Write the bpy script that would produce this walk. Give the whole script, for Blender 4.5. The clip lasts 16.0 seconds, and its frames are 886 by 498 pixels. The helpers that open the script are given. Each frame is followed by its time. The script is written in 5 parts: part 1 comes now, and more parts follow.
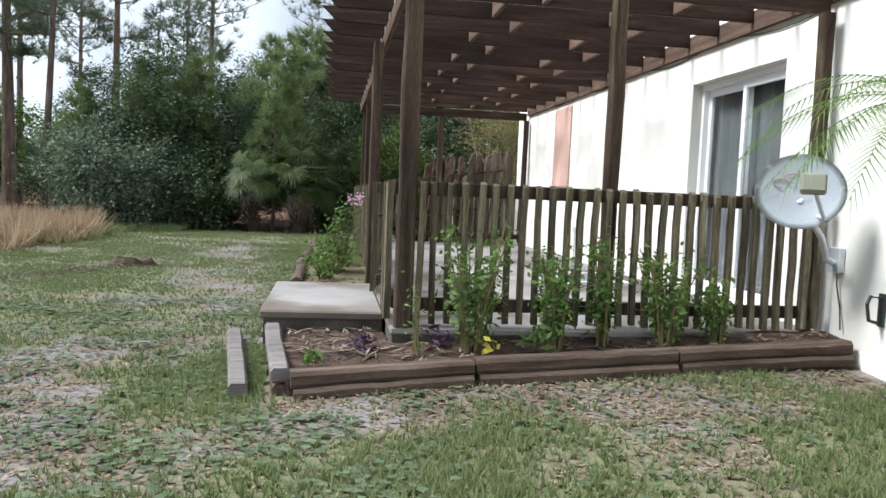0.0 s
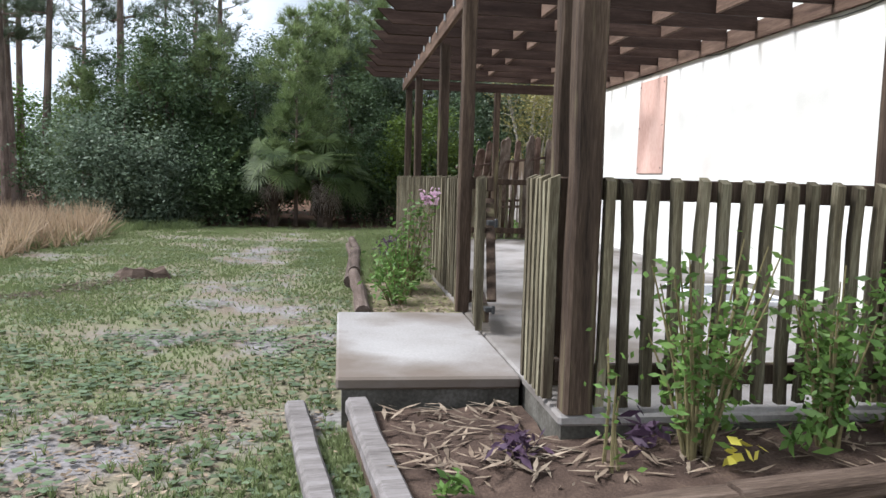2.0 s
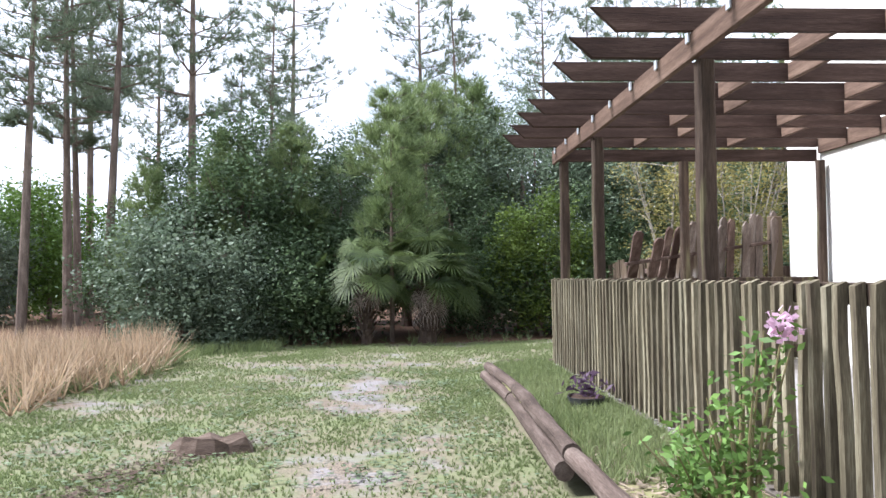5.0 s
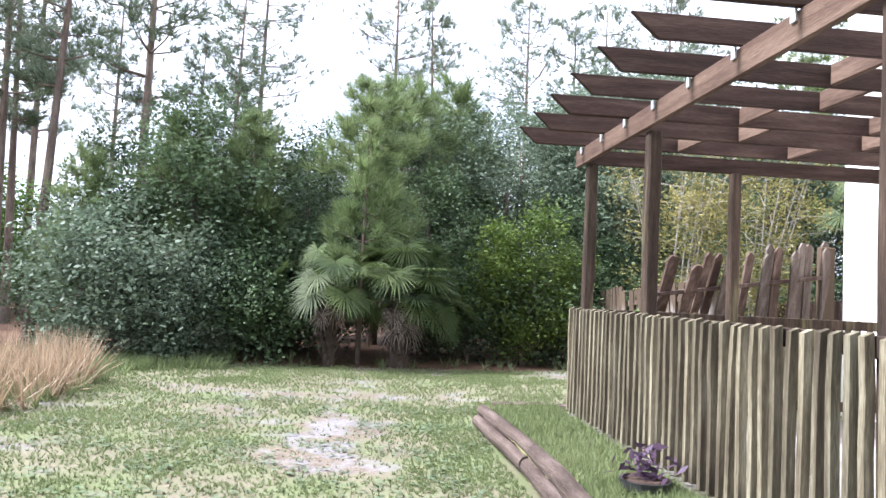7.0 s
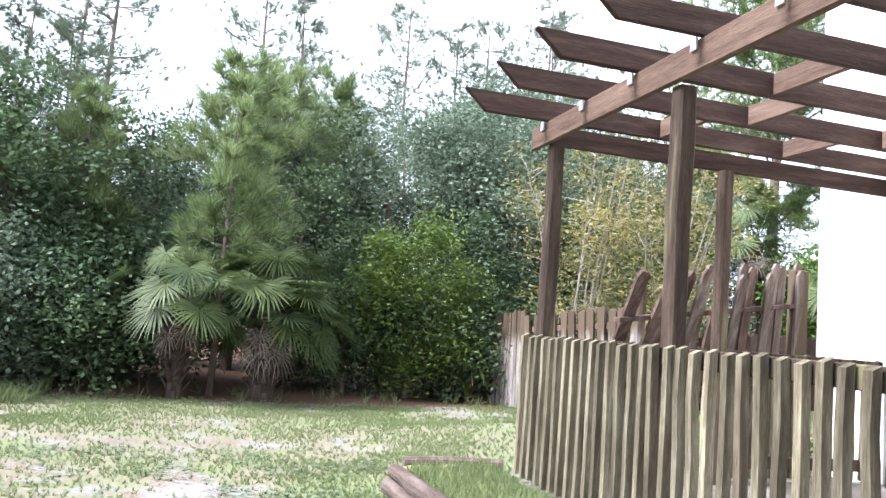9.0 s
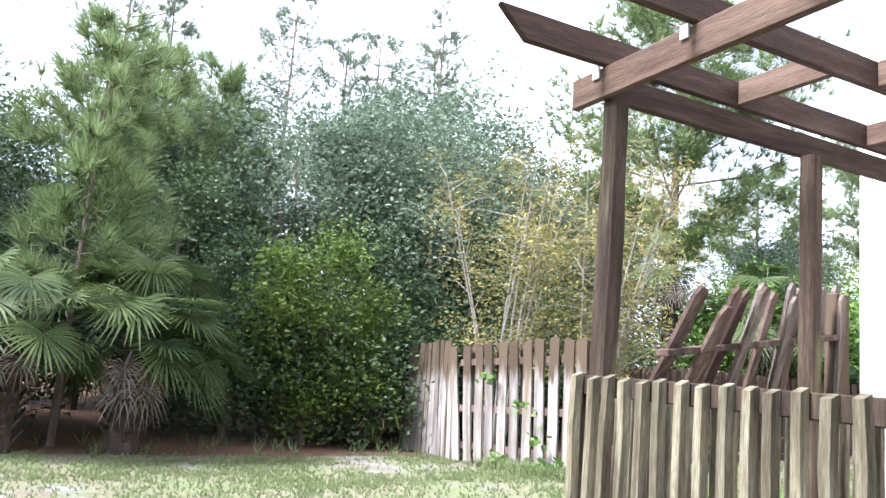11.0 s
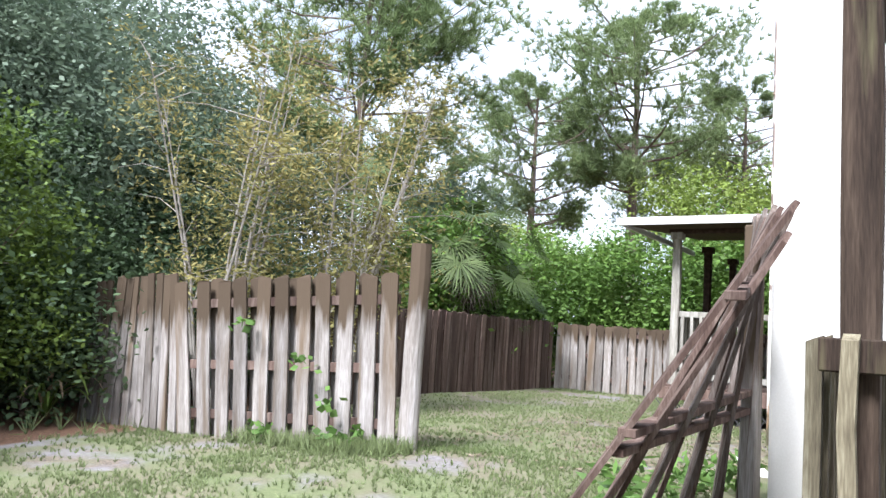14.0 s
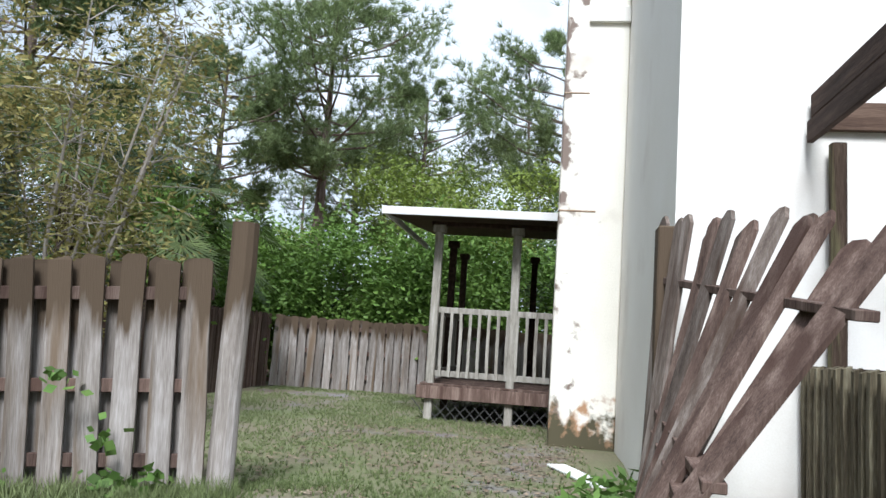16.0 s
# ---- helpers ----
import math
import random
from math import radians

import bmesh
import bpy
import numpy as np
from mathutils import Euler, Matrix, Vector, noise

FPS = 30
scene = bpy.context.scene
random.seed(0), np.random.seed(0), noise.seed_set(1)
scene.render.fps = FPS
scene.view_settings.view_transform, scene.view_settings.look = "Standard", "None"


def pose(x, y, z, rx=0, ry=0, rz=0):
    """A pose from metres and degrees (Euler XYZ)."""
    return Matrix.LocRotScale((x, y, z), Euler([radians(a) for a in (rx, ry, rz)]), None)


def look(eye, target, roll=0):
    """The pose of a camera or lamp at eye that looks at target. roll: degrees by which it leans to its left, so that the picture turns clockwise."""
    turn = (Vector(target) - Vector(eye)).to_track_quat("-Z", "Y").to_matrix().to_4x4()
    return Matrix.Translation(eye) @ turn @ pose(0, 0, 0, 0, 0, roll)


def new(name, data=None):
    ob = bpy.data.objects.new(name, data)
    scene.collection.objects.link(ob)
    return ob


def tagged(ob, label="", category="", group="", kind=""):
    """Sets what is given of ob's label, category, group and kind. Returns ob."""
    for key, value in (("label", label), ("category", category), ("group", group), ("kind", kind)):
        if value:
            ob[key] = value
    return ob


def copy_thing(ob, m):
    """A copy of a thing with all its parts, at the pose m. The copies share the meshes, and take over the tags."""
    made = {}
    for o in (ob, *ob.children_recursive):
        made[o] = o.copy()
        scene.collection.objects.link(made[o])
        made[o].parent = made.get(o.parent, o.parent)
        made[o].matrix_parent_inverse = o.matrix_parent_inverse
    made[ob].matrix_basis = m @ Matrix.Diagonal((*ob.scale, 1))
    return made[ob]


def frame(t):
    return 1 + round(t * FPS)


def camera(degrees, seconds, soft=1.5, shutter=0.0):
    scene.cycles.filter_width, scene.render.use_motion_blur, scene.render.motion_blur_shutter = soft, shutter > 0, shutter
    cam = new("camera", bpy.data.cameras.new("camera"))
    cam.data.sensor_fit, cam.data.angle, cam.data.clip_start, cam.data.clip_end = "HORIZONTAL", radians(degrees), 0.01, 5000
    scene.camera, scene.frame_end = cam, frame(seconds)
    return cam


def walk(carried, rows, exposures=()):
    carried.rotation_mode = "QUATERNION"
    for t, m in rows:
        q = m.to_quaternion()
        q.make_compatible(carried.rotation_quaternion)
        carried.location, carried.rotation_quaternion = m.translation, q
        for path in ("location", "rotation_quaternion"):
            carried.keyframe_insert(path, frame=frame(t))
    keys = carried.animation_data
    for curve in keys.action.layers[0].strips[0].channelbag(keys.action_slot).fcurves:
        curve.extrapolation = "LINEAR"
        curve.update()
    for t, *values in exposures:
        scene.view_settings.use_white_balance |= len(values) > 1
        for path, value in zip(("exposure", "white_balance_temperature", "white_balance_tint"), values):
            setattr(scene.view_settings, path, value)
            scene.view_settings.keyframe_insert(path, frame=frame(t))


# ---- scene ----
cam = camera(60.0, 16.0)
METRES, EYE, TILT, LEAN, TURN = 8.0, 1.5, 0.0, 0.0, -1.6
PATH = [
    (0, (0.061, 1.32, 1.195), (0.351, 3.294, 1.053), 2.5),
    (0.5, (-0.04, 1.88, 1.21), (0.24, 3.854, 1.058), 1.8),
    (1, (-0.161, 2.384, 1.231), (0.117, 4.357, 1.067), 1.7),
    (1.5, (-0.295, 2.896, 1.228), (-0.017, 4.868, 1.053), 1.9),
    (2, (-0.433, 3.381, 1.253), (-0.165, 5.354, 1.071), 1.6),
    (2.5, (-0.569, 3.822, 1.271), (-0.316, 5.799, 1.115), 0.8),
    (3, (-0.694, 4.281, 1.287), (-0.464, 6.264, 1.176), 0.1),
    (3.5, (-0.901, 4.856, 1.298), (-0.692, 6.845, 1.237), 0.3),
    (4, (-1.02, 5.564, 1.296), (-0.858, 7.557, 1.287), -0.1),
    (4.5, (-1.147, 6.206, 1.302), (-1.029, 8.203, 1.339), -0.5),
    (4.7, (-1.183, 6.422, 1.305), (-1.082, 8.419, 1.36), -0.7),
    (7, (-1.468, 8.485, 1.36), (-1.266, 10.472, 1.473), 2.8),
    (8, (-1.557, 9.493, 1.306), (-1.171, 11.451, 1.442), 3.8),
    (10.3, (-1.734, 11.849, 1.295), (-0.968, 13.675, 1.58), 5.2),
    (10.5, (-1.746, 12.047, 1.292), (-0.947, 13.857, 1.584), 5.2),
    (11, (-1.739, 12.56, 1.253), (-0.852, 14.326, 1.557), 4.9),
    (11.5, (-1.841, 12.981, 1.238), (-0.841, 14.687, 1.536), 4.5),
    (12, (-1.858, 13.33, 1.212), (-0.745, 14.967, 1.497), 4.4),
    (12.5, (-1.862, 13.821, 1.213), (-0.62, 15.366, 1.476), 4.1),
    (13, (-1.866, 14.316, 1.22), (-0.482, 15.739, 1.463), 3.8),
    (13.5, (-1.826, 14.75, 1.23), (-0.305, 16.029, 1.454), 3.7),
    (14, (-1.741, 15.239, 1.218), (-0.096, 16.356, 1.435), 3.9),
    (14.5, (-1.663, 15.723, 1.222), (0.095, 16.652, 1.439), 3.7),
    (15, (-1.529, 16.188, 1.224), (0.319, 16.917, 1.452), 3.8),
    (15.5, (-1.349, 16.646, 1.244), (0.571, 17.15, 1.482), 3.5),
    (16, (-1.227, 17.027, 1.265), (0.738, 17.307, 1.507), 3.9),
]
walk(cam, [(t, look(eye, target, roll)) for t, eye, target, roll in PATH], [(0.0, 0.48, 5950, 9), (2.0, 0.60, 5900, 11), (4.0, 1.02, 5850, 13), (7.0, 1.58, 5750, 16), (11.0, 1.78, 5700, 14), (13.0, 1.58, 5650, 14), (14.5, 1.0, 5750, 11), (16.0, 0.38, 5750, 9)])

# ---- light ----
world = bpy.data.worlds.new("overcast_sky")
scene.world = world
world.use_nodes = True
wn, wl = world.node_tree.nodes, world.node_tree.links
wn.clear()
SUN_AZ, SUN_EL = radians(272), radians(50)
sky = wn.new("ShaderNodeTexSky")
sky.sky_type, sky.sun_disc, sky.sun_elevation, sky.sun_rotation = "NISHITA", False, SUN_EL, SUN_AZ
sky.dust_density = 3.0
co, cloud, ramp = wn.new("ShaderNodeTexCoord"), wn.new("ShaderNodeTexNoise"), wn.new("ShaderNodeValToRGB")
cloud.inputs["Scale"].default_value, cloud.inputs["Detail"].default_value = 2.2, 8
ramp.color_ramp.elements[0].position, ramp.color_ramp.elements[1].position = 0.31, 0.52
ramp.color_ramp.elements[0].color = (0.32, 0.32, 0.32, 1)
wmix, wout, wbg = wn.new("ShaderNodeMix"), wn.new("ShaderNodeOutputWorld"), wn.new("ShaderNodeBackground")
wmix.data_type = "RGBA"
wmix.inputs["B"].default_value = (14.0, 14.8, 15.8, 1)
wl.new(co.outputs["Generated"], cloud.inputs["Vector"])
wl.new(cloud.outputs["Fac"], ramp.inputs["Fac"])
wl.new(ramp.outputs["Color"], wmix.inputs["Factor"])
wl.new(sky.outputs["Color"], wmix.inputs["A"])
wl.new(wmix.outputs["Result"], wbg.inputs["Color"])
wbg.inputs["Strength"].default_value = 0.061
wl.new(wbg.outputs["Background"], wout.inputs["Surface"])
sun = new("sun", bpy.data.lights.new("sun", "SUN"))
sun.data.energy, sun.data.angle, sun.data.color = 5.0, radians(18), (1.0, 0.97, 0.93)
sdir = Vector((math.sin(SUN_AZ) * math.cos(SUN_EL), math.cos(SUN_AZ) * math.cos(SUN_EL), math.sin(SUN_EL)))
sun.matrix_world = look(sdir * 60, (0, 0, 0))


# ---- materials ----
def material(name, colors, scale=6.0, rough=0.85, bump=0.25, stretch=(1, 1, 1), vary=0.0, fine=60.0, spots=None, metal=0.0, stops=None, thin=0.0, island=0.0, cap=None):
    """Two scales of noise over a colour ramp, with bump; spots: (colour, scale, low, high) lays patches over it."""
    m = bpy.data.materials.new(name)
    m.use_nodes = True
    n, l = m.node_tree.nodes, m.node_tree.links
    b = n["Principled BSDF"]
    b.inputs["Roughness"].default_value, b.inputs["Metallic"].default_value = rough, metal
    b.inputs["Specular IOR Level"].default_value = 0.15 if rough > 0.75 else 0.5
    tc, mp = n.new("ShaderNodeTexCoord"), n.new("ShaderNodeMapping")
    mp.inputs["Scale"].default_value = stretch
    info = n.new("ShaderNodeObjectInfo")
    l.new(tc.outputs["Object"], mp.inputs["Vector"])
    shift = n.new("ShaderNodeVectorMath")
    shift.operation = "ADD"
    off = n.new("ShaderNodeMath")
    off.operation, off.inputs[1].default_value = "MULTIPLY", 37.0 if vary else 0.0
    l.new(info.outputs["Random"], off.inputs[0])
    l.new(mp.outputs["Vector"], shift.inputs[0])
    l.new(off.outputs[0], shift.inputs[1])
    big, small = n.new("ShaderNodeTexNoise"), n.new("ShaderNodeTexNoise")
    big.inputs["Scale"].default_value, big.inputs["Detail"].default_value = scale, 5
    small.inputs["Scale"].default_value, small.inputs["Detail"].default_value = fine, 4
    for t in (big, small):
        l.new(shift.outputs[0], t.inputs["Vector"])
    mx = n.new("ShaderNodeMix")
    mx.inputs["Factor"].default_value = 0.35
    l.new(big.outputs["Fac"], mx.inputs["A"])
    l.new(small.outputs["Fac"], mx.inputs["B"])
    rp = n.new("ShaderNodeValToRGB")
    el = rp.color_ramp.elements
    stops = stops or [0.3 + 0.4 * i / max(1, len(colors) - 1) for i in range(len(colors))]
    el[0].position, el[0].color = stops[0], (*colors[0], 1)
    el[1].position, el[1].color = stops[-1], (*colors[-1], 1)
    for p, c in list(zip(stops, colors))[1:-1]:
        e = el.new(p)
        e.color = (*c, 1)
    l.new(mx.outputs["Result"], rp.inputs["Fac"])
    out = rp.outputs["Color"]
    if spots:
        sp, sr, sm = n.new("ShaderNodeTexNoise"), n.new("ShaderNodeMapRange"), n.new("ShaderNodeMix")
        sp.inputs["Scale"].default_value, sp.inputs["Detail"].default_value = spots[1], 6
        l.new(tc.outputs["Object"] if not vary else shift.outputs[0], sp.inputs["Vector"])
        sr.inputs["From Min"].default_value, sr.inputs["From Max"].default_value = spots[2], spots[3]
        l.new(sp.outputs["Fac"], sr.inputs["Value"])
        sm.data_type = "RGBA"
        sm.inputs["B"].default_value = (*spots[0], 1)
        l.new(sr.outputs["Result"], sm.inputs["Factor"])
        l.new(out, sm.inputs["A"])
        out = sm.outputs["Result"]
    if cap:
        sep, add, cr, cm = n.new("ShaderNodeSeparateXYZ"), n.new("ShaderNodeMath"), n.new("ShaderNodeMapRange"), n.new("ShaderNodeMix")
        l.new(tc.outputs["Object"], sep.inputs[0])
        add.operation, add.inputs[2].default_value = "MULTIPLY_ADD", 0.0
        add.inputs[1].default_value = 0.9
        l.new(big.outputs["Fac"], add.inputs[0])
        l.new(sep.outputs["Z"], add.inputs[2])
        cr.inputs["From Min"].default_value, cr.inputs["From Max"].default_value = cap[1] + 0.45, cap[1] + 0.60
        l.new(add.outputs[0], cr.inputs["Value"])
        cm.data_type = "RGBA"
        cm.inputs["B"].default_value = (*cap[0], 1)
        l.new(cr.outputs["Result"], cm.inputs["Factor"])
        l.new(out, cm.inputs["A"])
        out = cm.outputs["Result"]
    if vary or island:
        hs, mr = n.new("ShaderNodeHueSaturation"), n.new("ShaderNodeMapRange")
        amount = vary or island
        mr.inputs["To Min"].default_value, mr.inputs["To Max"].default_value = 1 - amount, 1 + amount
        if island:
            geo = n.new("ShaderNodeNewGeometry")
            l.new(geo.outputs["Random Per Island"], mr.inputs["Value"])
        else:
            l.new(info.outputs["Random"], mr.inputs["Value"])
        l.new(mr.outputs["Result"], hs.inputs["Value"])
        l.new(out, hs.inputs["Color"])
        out = hs.outputs["Color"]
    l.new(out, b.inputs["Base Color"])
    if bump:
        bp = n.new("ShaderNodeBump")
        bp.inputs["Strength"].default_value, bp.inputs["Distance"].default_value = bump, 0.02
        l.new(mx.outputs["Result"], bp.inputs["Height"])
        l.new(bp.outputs["Normal"], b.inputs["Normal"])
    if thin:
        b.inputs["Specular IOR Level"].default_value = 0.25
        tr, ms = n.new("ShaderNodeBsdfTranslucent"), n.new("ShaderNodeMixShader")
        ms.inputs["Fac"].default_value = thin
        l.new(out, tr.inputs["Color"])
        l.new(b.outputs["BSDF"], ms.inputs[1])
        l.new(tr.outputs["BSDF"], ms.inputs[2])
        l.new(ms.outputs["Shader"], n["Material Output"].inputs["Surface"])
    return m


GRAIN = (9, 9, 0.8)
M_picket = material("weathered_picket", [(0.036, 0.027, 0.018), (0.125, 0.106, 0.068), (0.285, 0.26, 0.18)], 2.2, 0.9, 0.6, GRAIN, 0.35, 20, ((0.055, 0.042, 0.028), 1.4, 0.52, 0.72))
M_post = material("brown_post_wood", [(0.015, 0.010, 0.007), (0.05, 0.034, 0.024), (0.108, 0.077, 0.054)], 2.0, 0.85, 0.6, GRAIN, 0.2, 18, ((0.16, 0.145, 0.075), 1.2, 0.58, 0.74))
M_raf = material("dark_stained_rafter", [(0.020, 0.012, 0.009), (0.043, 0.026, 0.020), (0.085, 0.055, 0.042)], 2.0, 0.8, 0.4, (0.8, 9, 9), 0.2, 18)
M_beam = material("brown_beam_wood", [(0.05, 0.030, 0.021), (0.105, 0.067, 0.048), (0.18, 0.122, 0.088)], 2.0, 0.8, 0.4, (9, 0.8, 9), 0.1, 18)
M_fence = material("grey_fence_board", [(0.095, 0.078, 0.065), (0.215, 0.19, 0.168), (0.39, 0.36, 0.34)], 1.6, 0.9, 0.5, (8, 8, 0.6), 0.25, 16, ((0.13, 0.095, 0.065), 0.9, 0.54, 0.68), cap=((0.075, 0.054, 0.036), 1.0))
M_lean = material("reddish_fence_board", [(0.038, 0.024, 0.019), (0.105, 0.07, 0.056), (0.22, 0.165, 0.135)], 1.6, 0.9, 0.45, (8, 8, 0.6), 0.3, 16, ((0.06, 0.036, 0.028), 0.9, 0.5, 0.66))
M_fence_old = material("grey_brown_fence_board", [(0.055, 0.04, 0.033), (0.15, 0.118, 0.098), (0.30, 0.26, 0.23)], 1.6, 0.9, 0.5, (8, 8, 0.6), 0.3, 16, ((0.075, 0.05, 0.038), 0.9, 0.5, 0.66))
M_timber = material("dark_landscape_timber", [(0.035, 0.025, 0.018), (0.085, 0.06, 0.045), (0.16, 0.12, 0.095)], 2.0, 0.9, 0.6, (0.9, 8, 8), 0.15, 20)
M_timber_grey = material("grey_landscape_timber", [(0.075, 0.066, 0.06), (0.145, 0.13, 0.122), (0.23, 0.212, 0.205)], 2.0, 0.9, 0.5, (8, 0.9, 8), 0.1, 20)
M_log = material("weathered_log", [(0.035, 0.025, 0.019), (0.085, 0.062, 0.05), (0.165, 0.13, 0.108)], 2.0, 0.9, 0.7, (7, 0.8, 7), 0.15, 20)
M_stucco = material("cream_stucco", [(0.66, 0.63, 0.57), (0.72, 0.695, 0.64), (0.76, 0.74, 0.70)], 0.9, 0.9, 0.12, (1, 1, 1), 0, 90, ((0.55, 0.50, 0.45), 0.8, 0.55, 0.74))
M_foot = material("mossy_stained_stucco", [(0.10, 0.085, 0.055), (0.28, 0.19, 0.12), (0.62, 0.55, 0.44)], 3.0, 0.95, 0.3, (1, 1, 1), 0, 60)
M_concrete = material("worn_concrete", [(0.165, 0.15, 0.14), (0.24, 0.225, 0.212), (0.31, 0.295, 0.28)], 1.3, 0.8, 0.15, (1, 1, 1), 0, 70, ((0.13, 0.105, 0.085), 0.9, 0.46, 0.62))
M_patio = material("wet_stained_concrete", [(0.17, 0.152, 0.138), (0.26, 0.24, 0.225), (0.34, 0.32, 0.305)], 1.3, 0.7, 0.15, (1, 1, 1), 0, 70, ((0.085, 0.07, 0.055), 0.75, 0.43, 0.57))
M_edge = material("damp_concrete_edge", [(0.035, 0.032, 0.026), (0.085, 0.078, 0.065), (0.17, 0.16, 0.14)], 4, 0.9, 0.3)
M_mulch = material("brown_mulch", [(0.026, 0.017, 0.013), (0.06, 0.04, 0.03), (0.115, 0.08, 0.06)], 7, 0.95, 0.8, (1, 1, 1), 0, 90)
M_bed = material("grassy_bed_soil", [(0.09, 0.085, 0.04), (0.16, 0.16, 0.07), (0.24, 0.20, 0.12)], 4, 0.95, 0.7, (1, 1, 1), 0, 60)
M_straw = material("dry_twig_litter", [(0.09, 0.062, 0.044), (0.18, 0.138, 0.10), (0.29, 0.24, 0.18)], 3, 0.9, 0, (1, 1, 1), 0, 30, island=0.4)
M_litter = material("dead_leaf_litter", [(0.09, 0.064, 0.042), (0.175, 0.132, 0.092), (0.27, 0.215, 0.155)], 3, 0.9, 0, (1, 1, 1), 0, 30, island=0.4)
M_board = material("faded_pink_plywood", [(0.40, 0.24, 0.19), (0.52, 0.34, 0.28), (0.60, 0.42, 0.35)], 2.0, 0.8, 0.2, (1, 1, 0.5), 0, 30)
M_white = material("white_painted_frame", [(0.72, 0.72, 0.72), (0.80, 0.80, 0.80)], 3, 0.45, 0.05)
M_greypaint = material("weathered_white_post", [(0.13, 0.115, 0.095), (0.26, 0.24, 0.205), (0.40, 0.38, 0.34)], 3, 0.85, 0.3, (6, 6, 0.7), 0.15, 20)
M_dish = material("light_grey_painted_steel", [(0.50, 0.54, 0.58), (0.58, 0.62, 0.66)], 2, 0.4, 0.03)
M_dishmark = material("dark_red_printed_mark", [(0.25, 0.16, 0.17), (0.30, 0.20, 0.2)], 3, 0.6, 0)
M_lnb = material("olive_grey_plastic", [(0.20, 0.20, 0.15), (0.28, 0.27, 0.2)], 5, 0.6, 0.1)
M_steel = material("galvanised_steel", [(0.55, 0.58, 0.62), (0.72, 0.75, 0.78)], 8, 0.4, 0.1, (1, 1, 1), 0, 60, None, 0.6)
M_black = material("black_metal", [(0.015, 0.015, 0.015), (0.03, 0.03, 0.03)], 8, 0.5, 0.1)
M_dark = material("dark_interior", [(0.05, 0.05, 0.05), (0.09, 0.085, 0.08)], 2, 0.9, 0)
M_curtain = material("grey_door_curtain", [(0.16, 0.165, 0.17), (0.24, 0.245, 0.25)], 2, 0.9, 0.2, (14, 14, 0.3))
M_roof = material("brown_roof_sheathing", [(0.05, 0.032, 0.022), (0.09, 0.06, 0.042)], 2, 0.9, 0.3, (1, 8, 1))
M_fascia = material("pale_fascia", [(0.55, 0.54, 0.52), (0.68, 0.67, 0.66)], 3, 0.7, 0.1)
M_bark = material("pine_bark", [(0.06, 0.045, 0.035), (0.14, 0.105, 0.085), (0.24, 0.185, 0.15)], 3, 0.95, 0.8, (3, 3, 0.7), 0.15, 25)
M_boot = material("brown_palm_boot", [(0.024, 0.017, 0.013), (0.06, 0.043, 0.033), (0.11, 0.082, 0.064)], 4, 0.95, 0.7, (4, 4, 1), 0, 30)
M_twig = material("pale_branch_bark", [(0.22, 0.19, 0.16), (0.34, 0.31, 0.27)], 6, 0.9, 0.3)
LEAF = dict(rough=0.55, bump=0, thin=0.34, island=0.36)
M_oak = material("dark_oak_leaf", [(0.042, 0.072, 0.034), (0.115, 0.16, 0.075)], 0.5, fine=3, **LEAF)
M_oak2 = material("grey_green_leaf", [(0.085, 0.12, 0.078), (0.19, 0.235, 0.155)], 0.5, fine=3, **LEAF)
M_lime = material("yellow_green_leaf", [(0.06, 0.10, 0.018), (0.155, 0.205, 0.04)], 0.5, fine=3, **LEAF)
# brighter copy of M_lime: the sunlit look is put into the leaf colour
M_lime_tree = material("sunlit_yellow_green_leaf", [(0.11, 0.16, 0.03), (0.25, 0.30, 0.06)], 0.5, fine=3, **LEAF)
M_vine = material("bright_green_leaf", [(0.07, 0.135, 0.025), (0.17, 0.26, 0.055)], 0.6, fine=3, **LEAF)
M_gold = material("yellowing_leaf", [(0.15, 0.15, 0.045), (0.34, 0.28, 0.10)], 0.6, fine=3, **LEAF)
M_needle = material("pine_needle", [(0.11, 0.16, 0.058), (0.235, 0.285, 0.125)], 0.5, fine=3, **LEAF)
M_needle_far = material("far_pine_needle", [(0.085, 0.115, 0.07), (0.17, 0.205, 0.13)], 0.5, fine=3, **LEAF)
M_palm = material("palmetto_frond", [(0.017, 0.032, 0.013), (0.055, 0.078, 0.029)], 1.5, fine=6, **LEAF)
M_palm_new = material("fresh_palmetto_frond", [(0.035, 0.057, 0.017), (0.10, 0.13, 0.042)], 1.5, fine=6, **LEAF)
M_deadpalm = material("dead_palm_frond", [(0.20, 0.155, 0.125), (0.38, 0.32, 0.275)], 1.5, fine=6, **LEAF)
M_rose = material("fresh_shrub_leaf", [(0.06, 0.125, 0.028), (0.16, 0.25, 0.06)], 2, fine=8, **LEAF)
M_stem = material("green_brown_stem", [(0.10, 0.085, 0.04), (0.19, 0.16, 0.08)], 8, 0.8, 0.1)
M_petal = material("pink_petal", [(0.60, 0.36, 0.50), (0.74, 0.55, 0.66)], 9, fine=30, **LEAF)
M_yellow = material("yellow_leaf", [(0.55, 0.48, 0.06), (0.65, 0.58, 0.12)], 9, fine=30, **LEAF)
M_weed = material("grey_green_weed_leaf", [(0.075, 0.11, 0.052), (0.155, 0.195, 0.115)], 2, fine=8, **LEAF)
M_purple = material("purple_plant_leaf", [(0.05, 0.03, 0.055), (0.10, 0.06, 0.09)], 9, fine=30, **LEAF)
M_grass = material("grass_blade", [(0.125, 0.165, 0.06), (0.22, 0.25, 0.118)], 0.35, fine=2, **LEAF)
M_dry = material("dry_tall_grass", [(0.27, 0.19, 0.115), (0.45, 0.34, 0.23)], 1.0, fine=4, **LEAF)
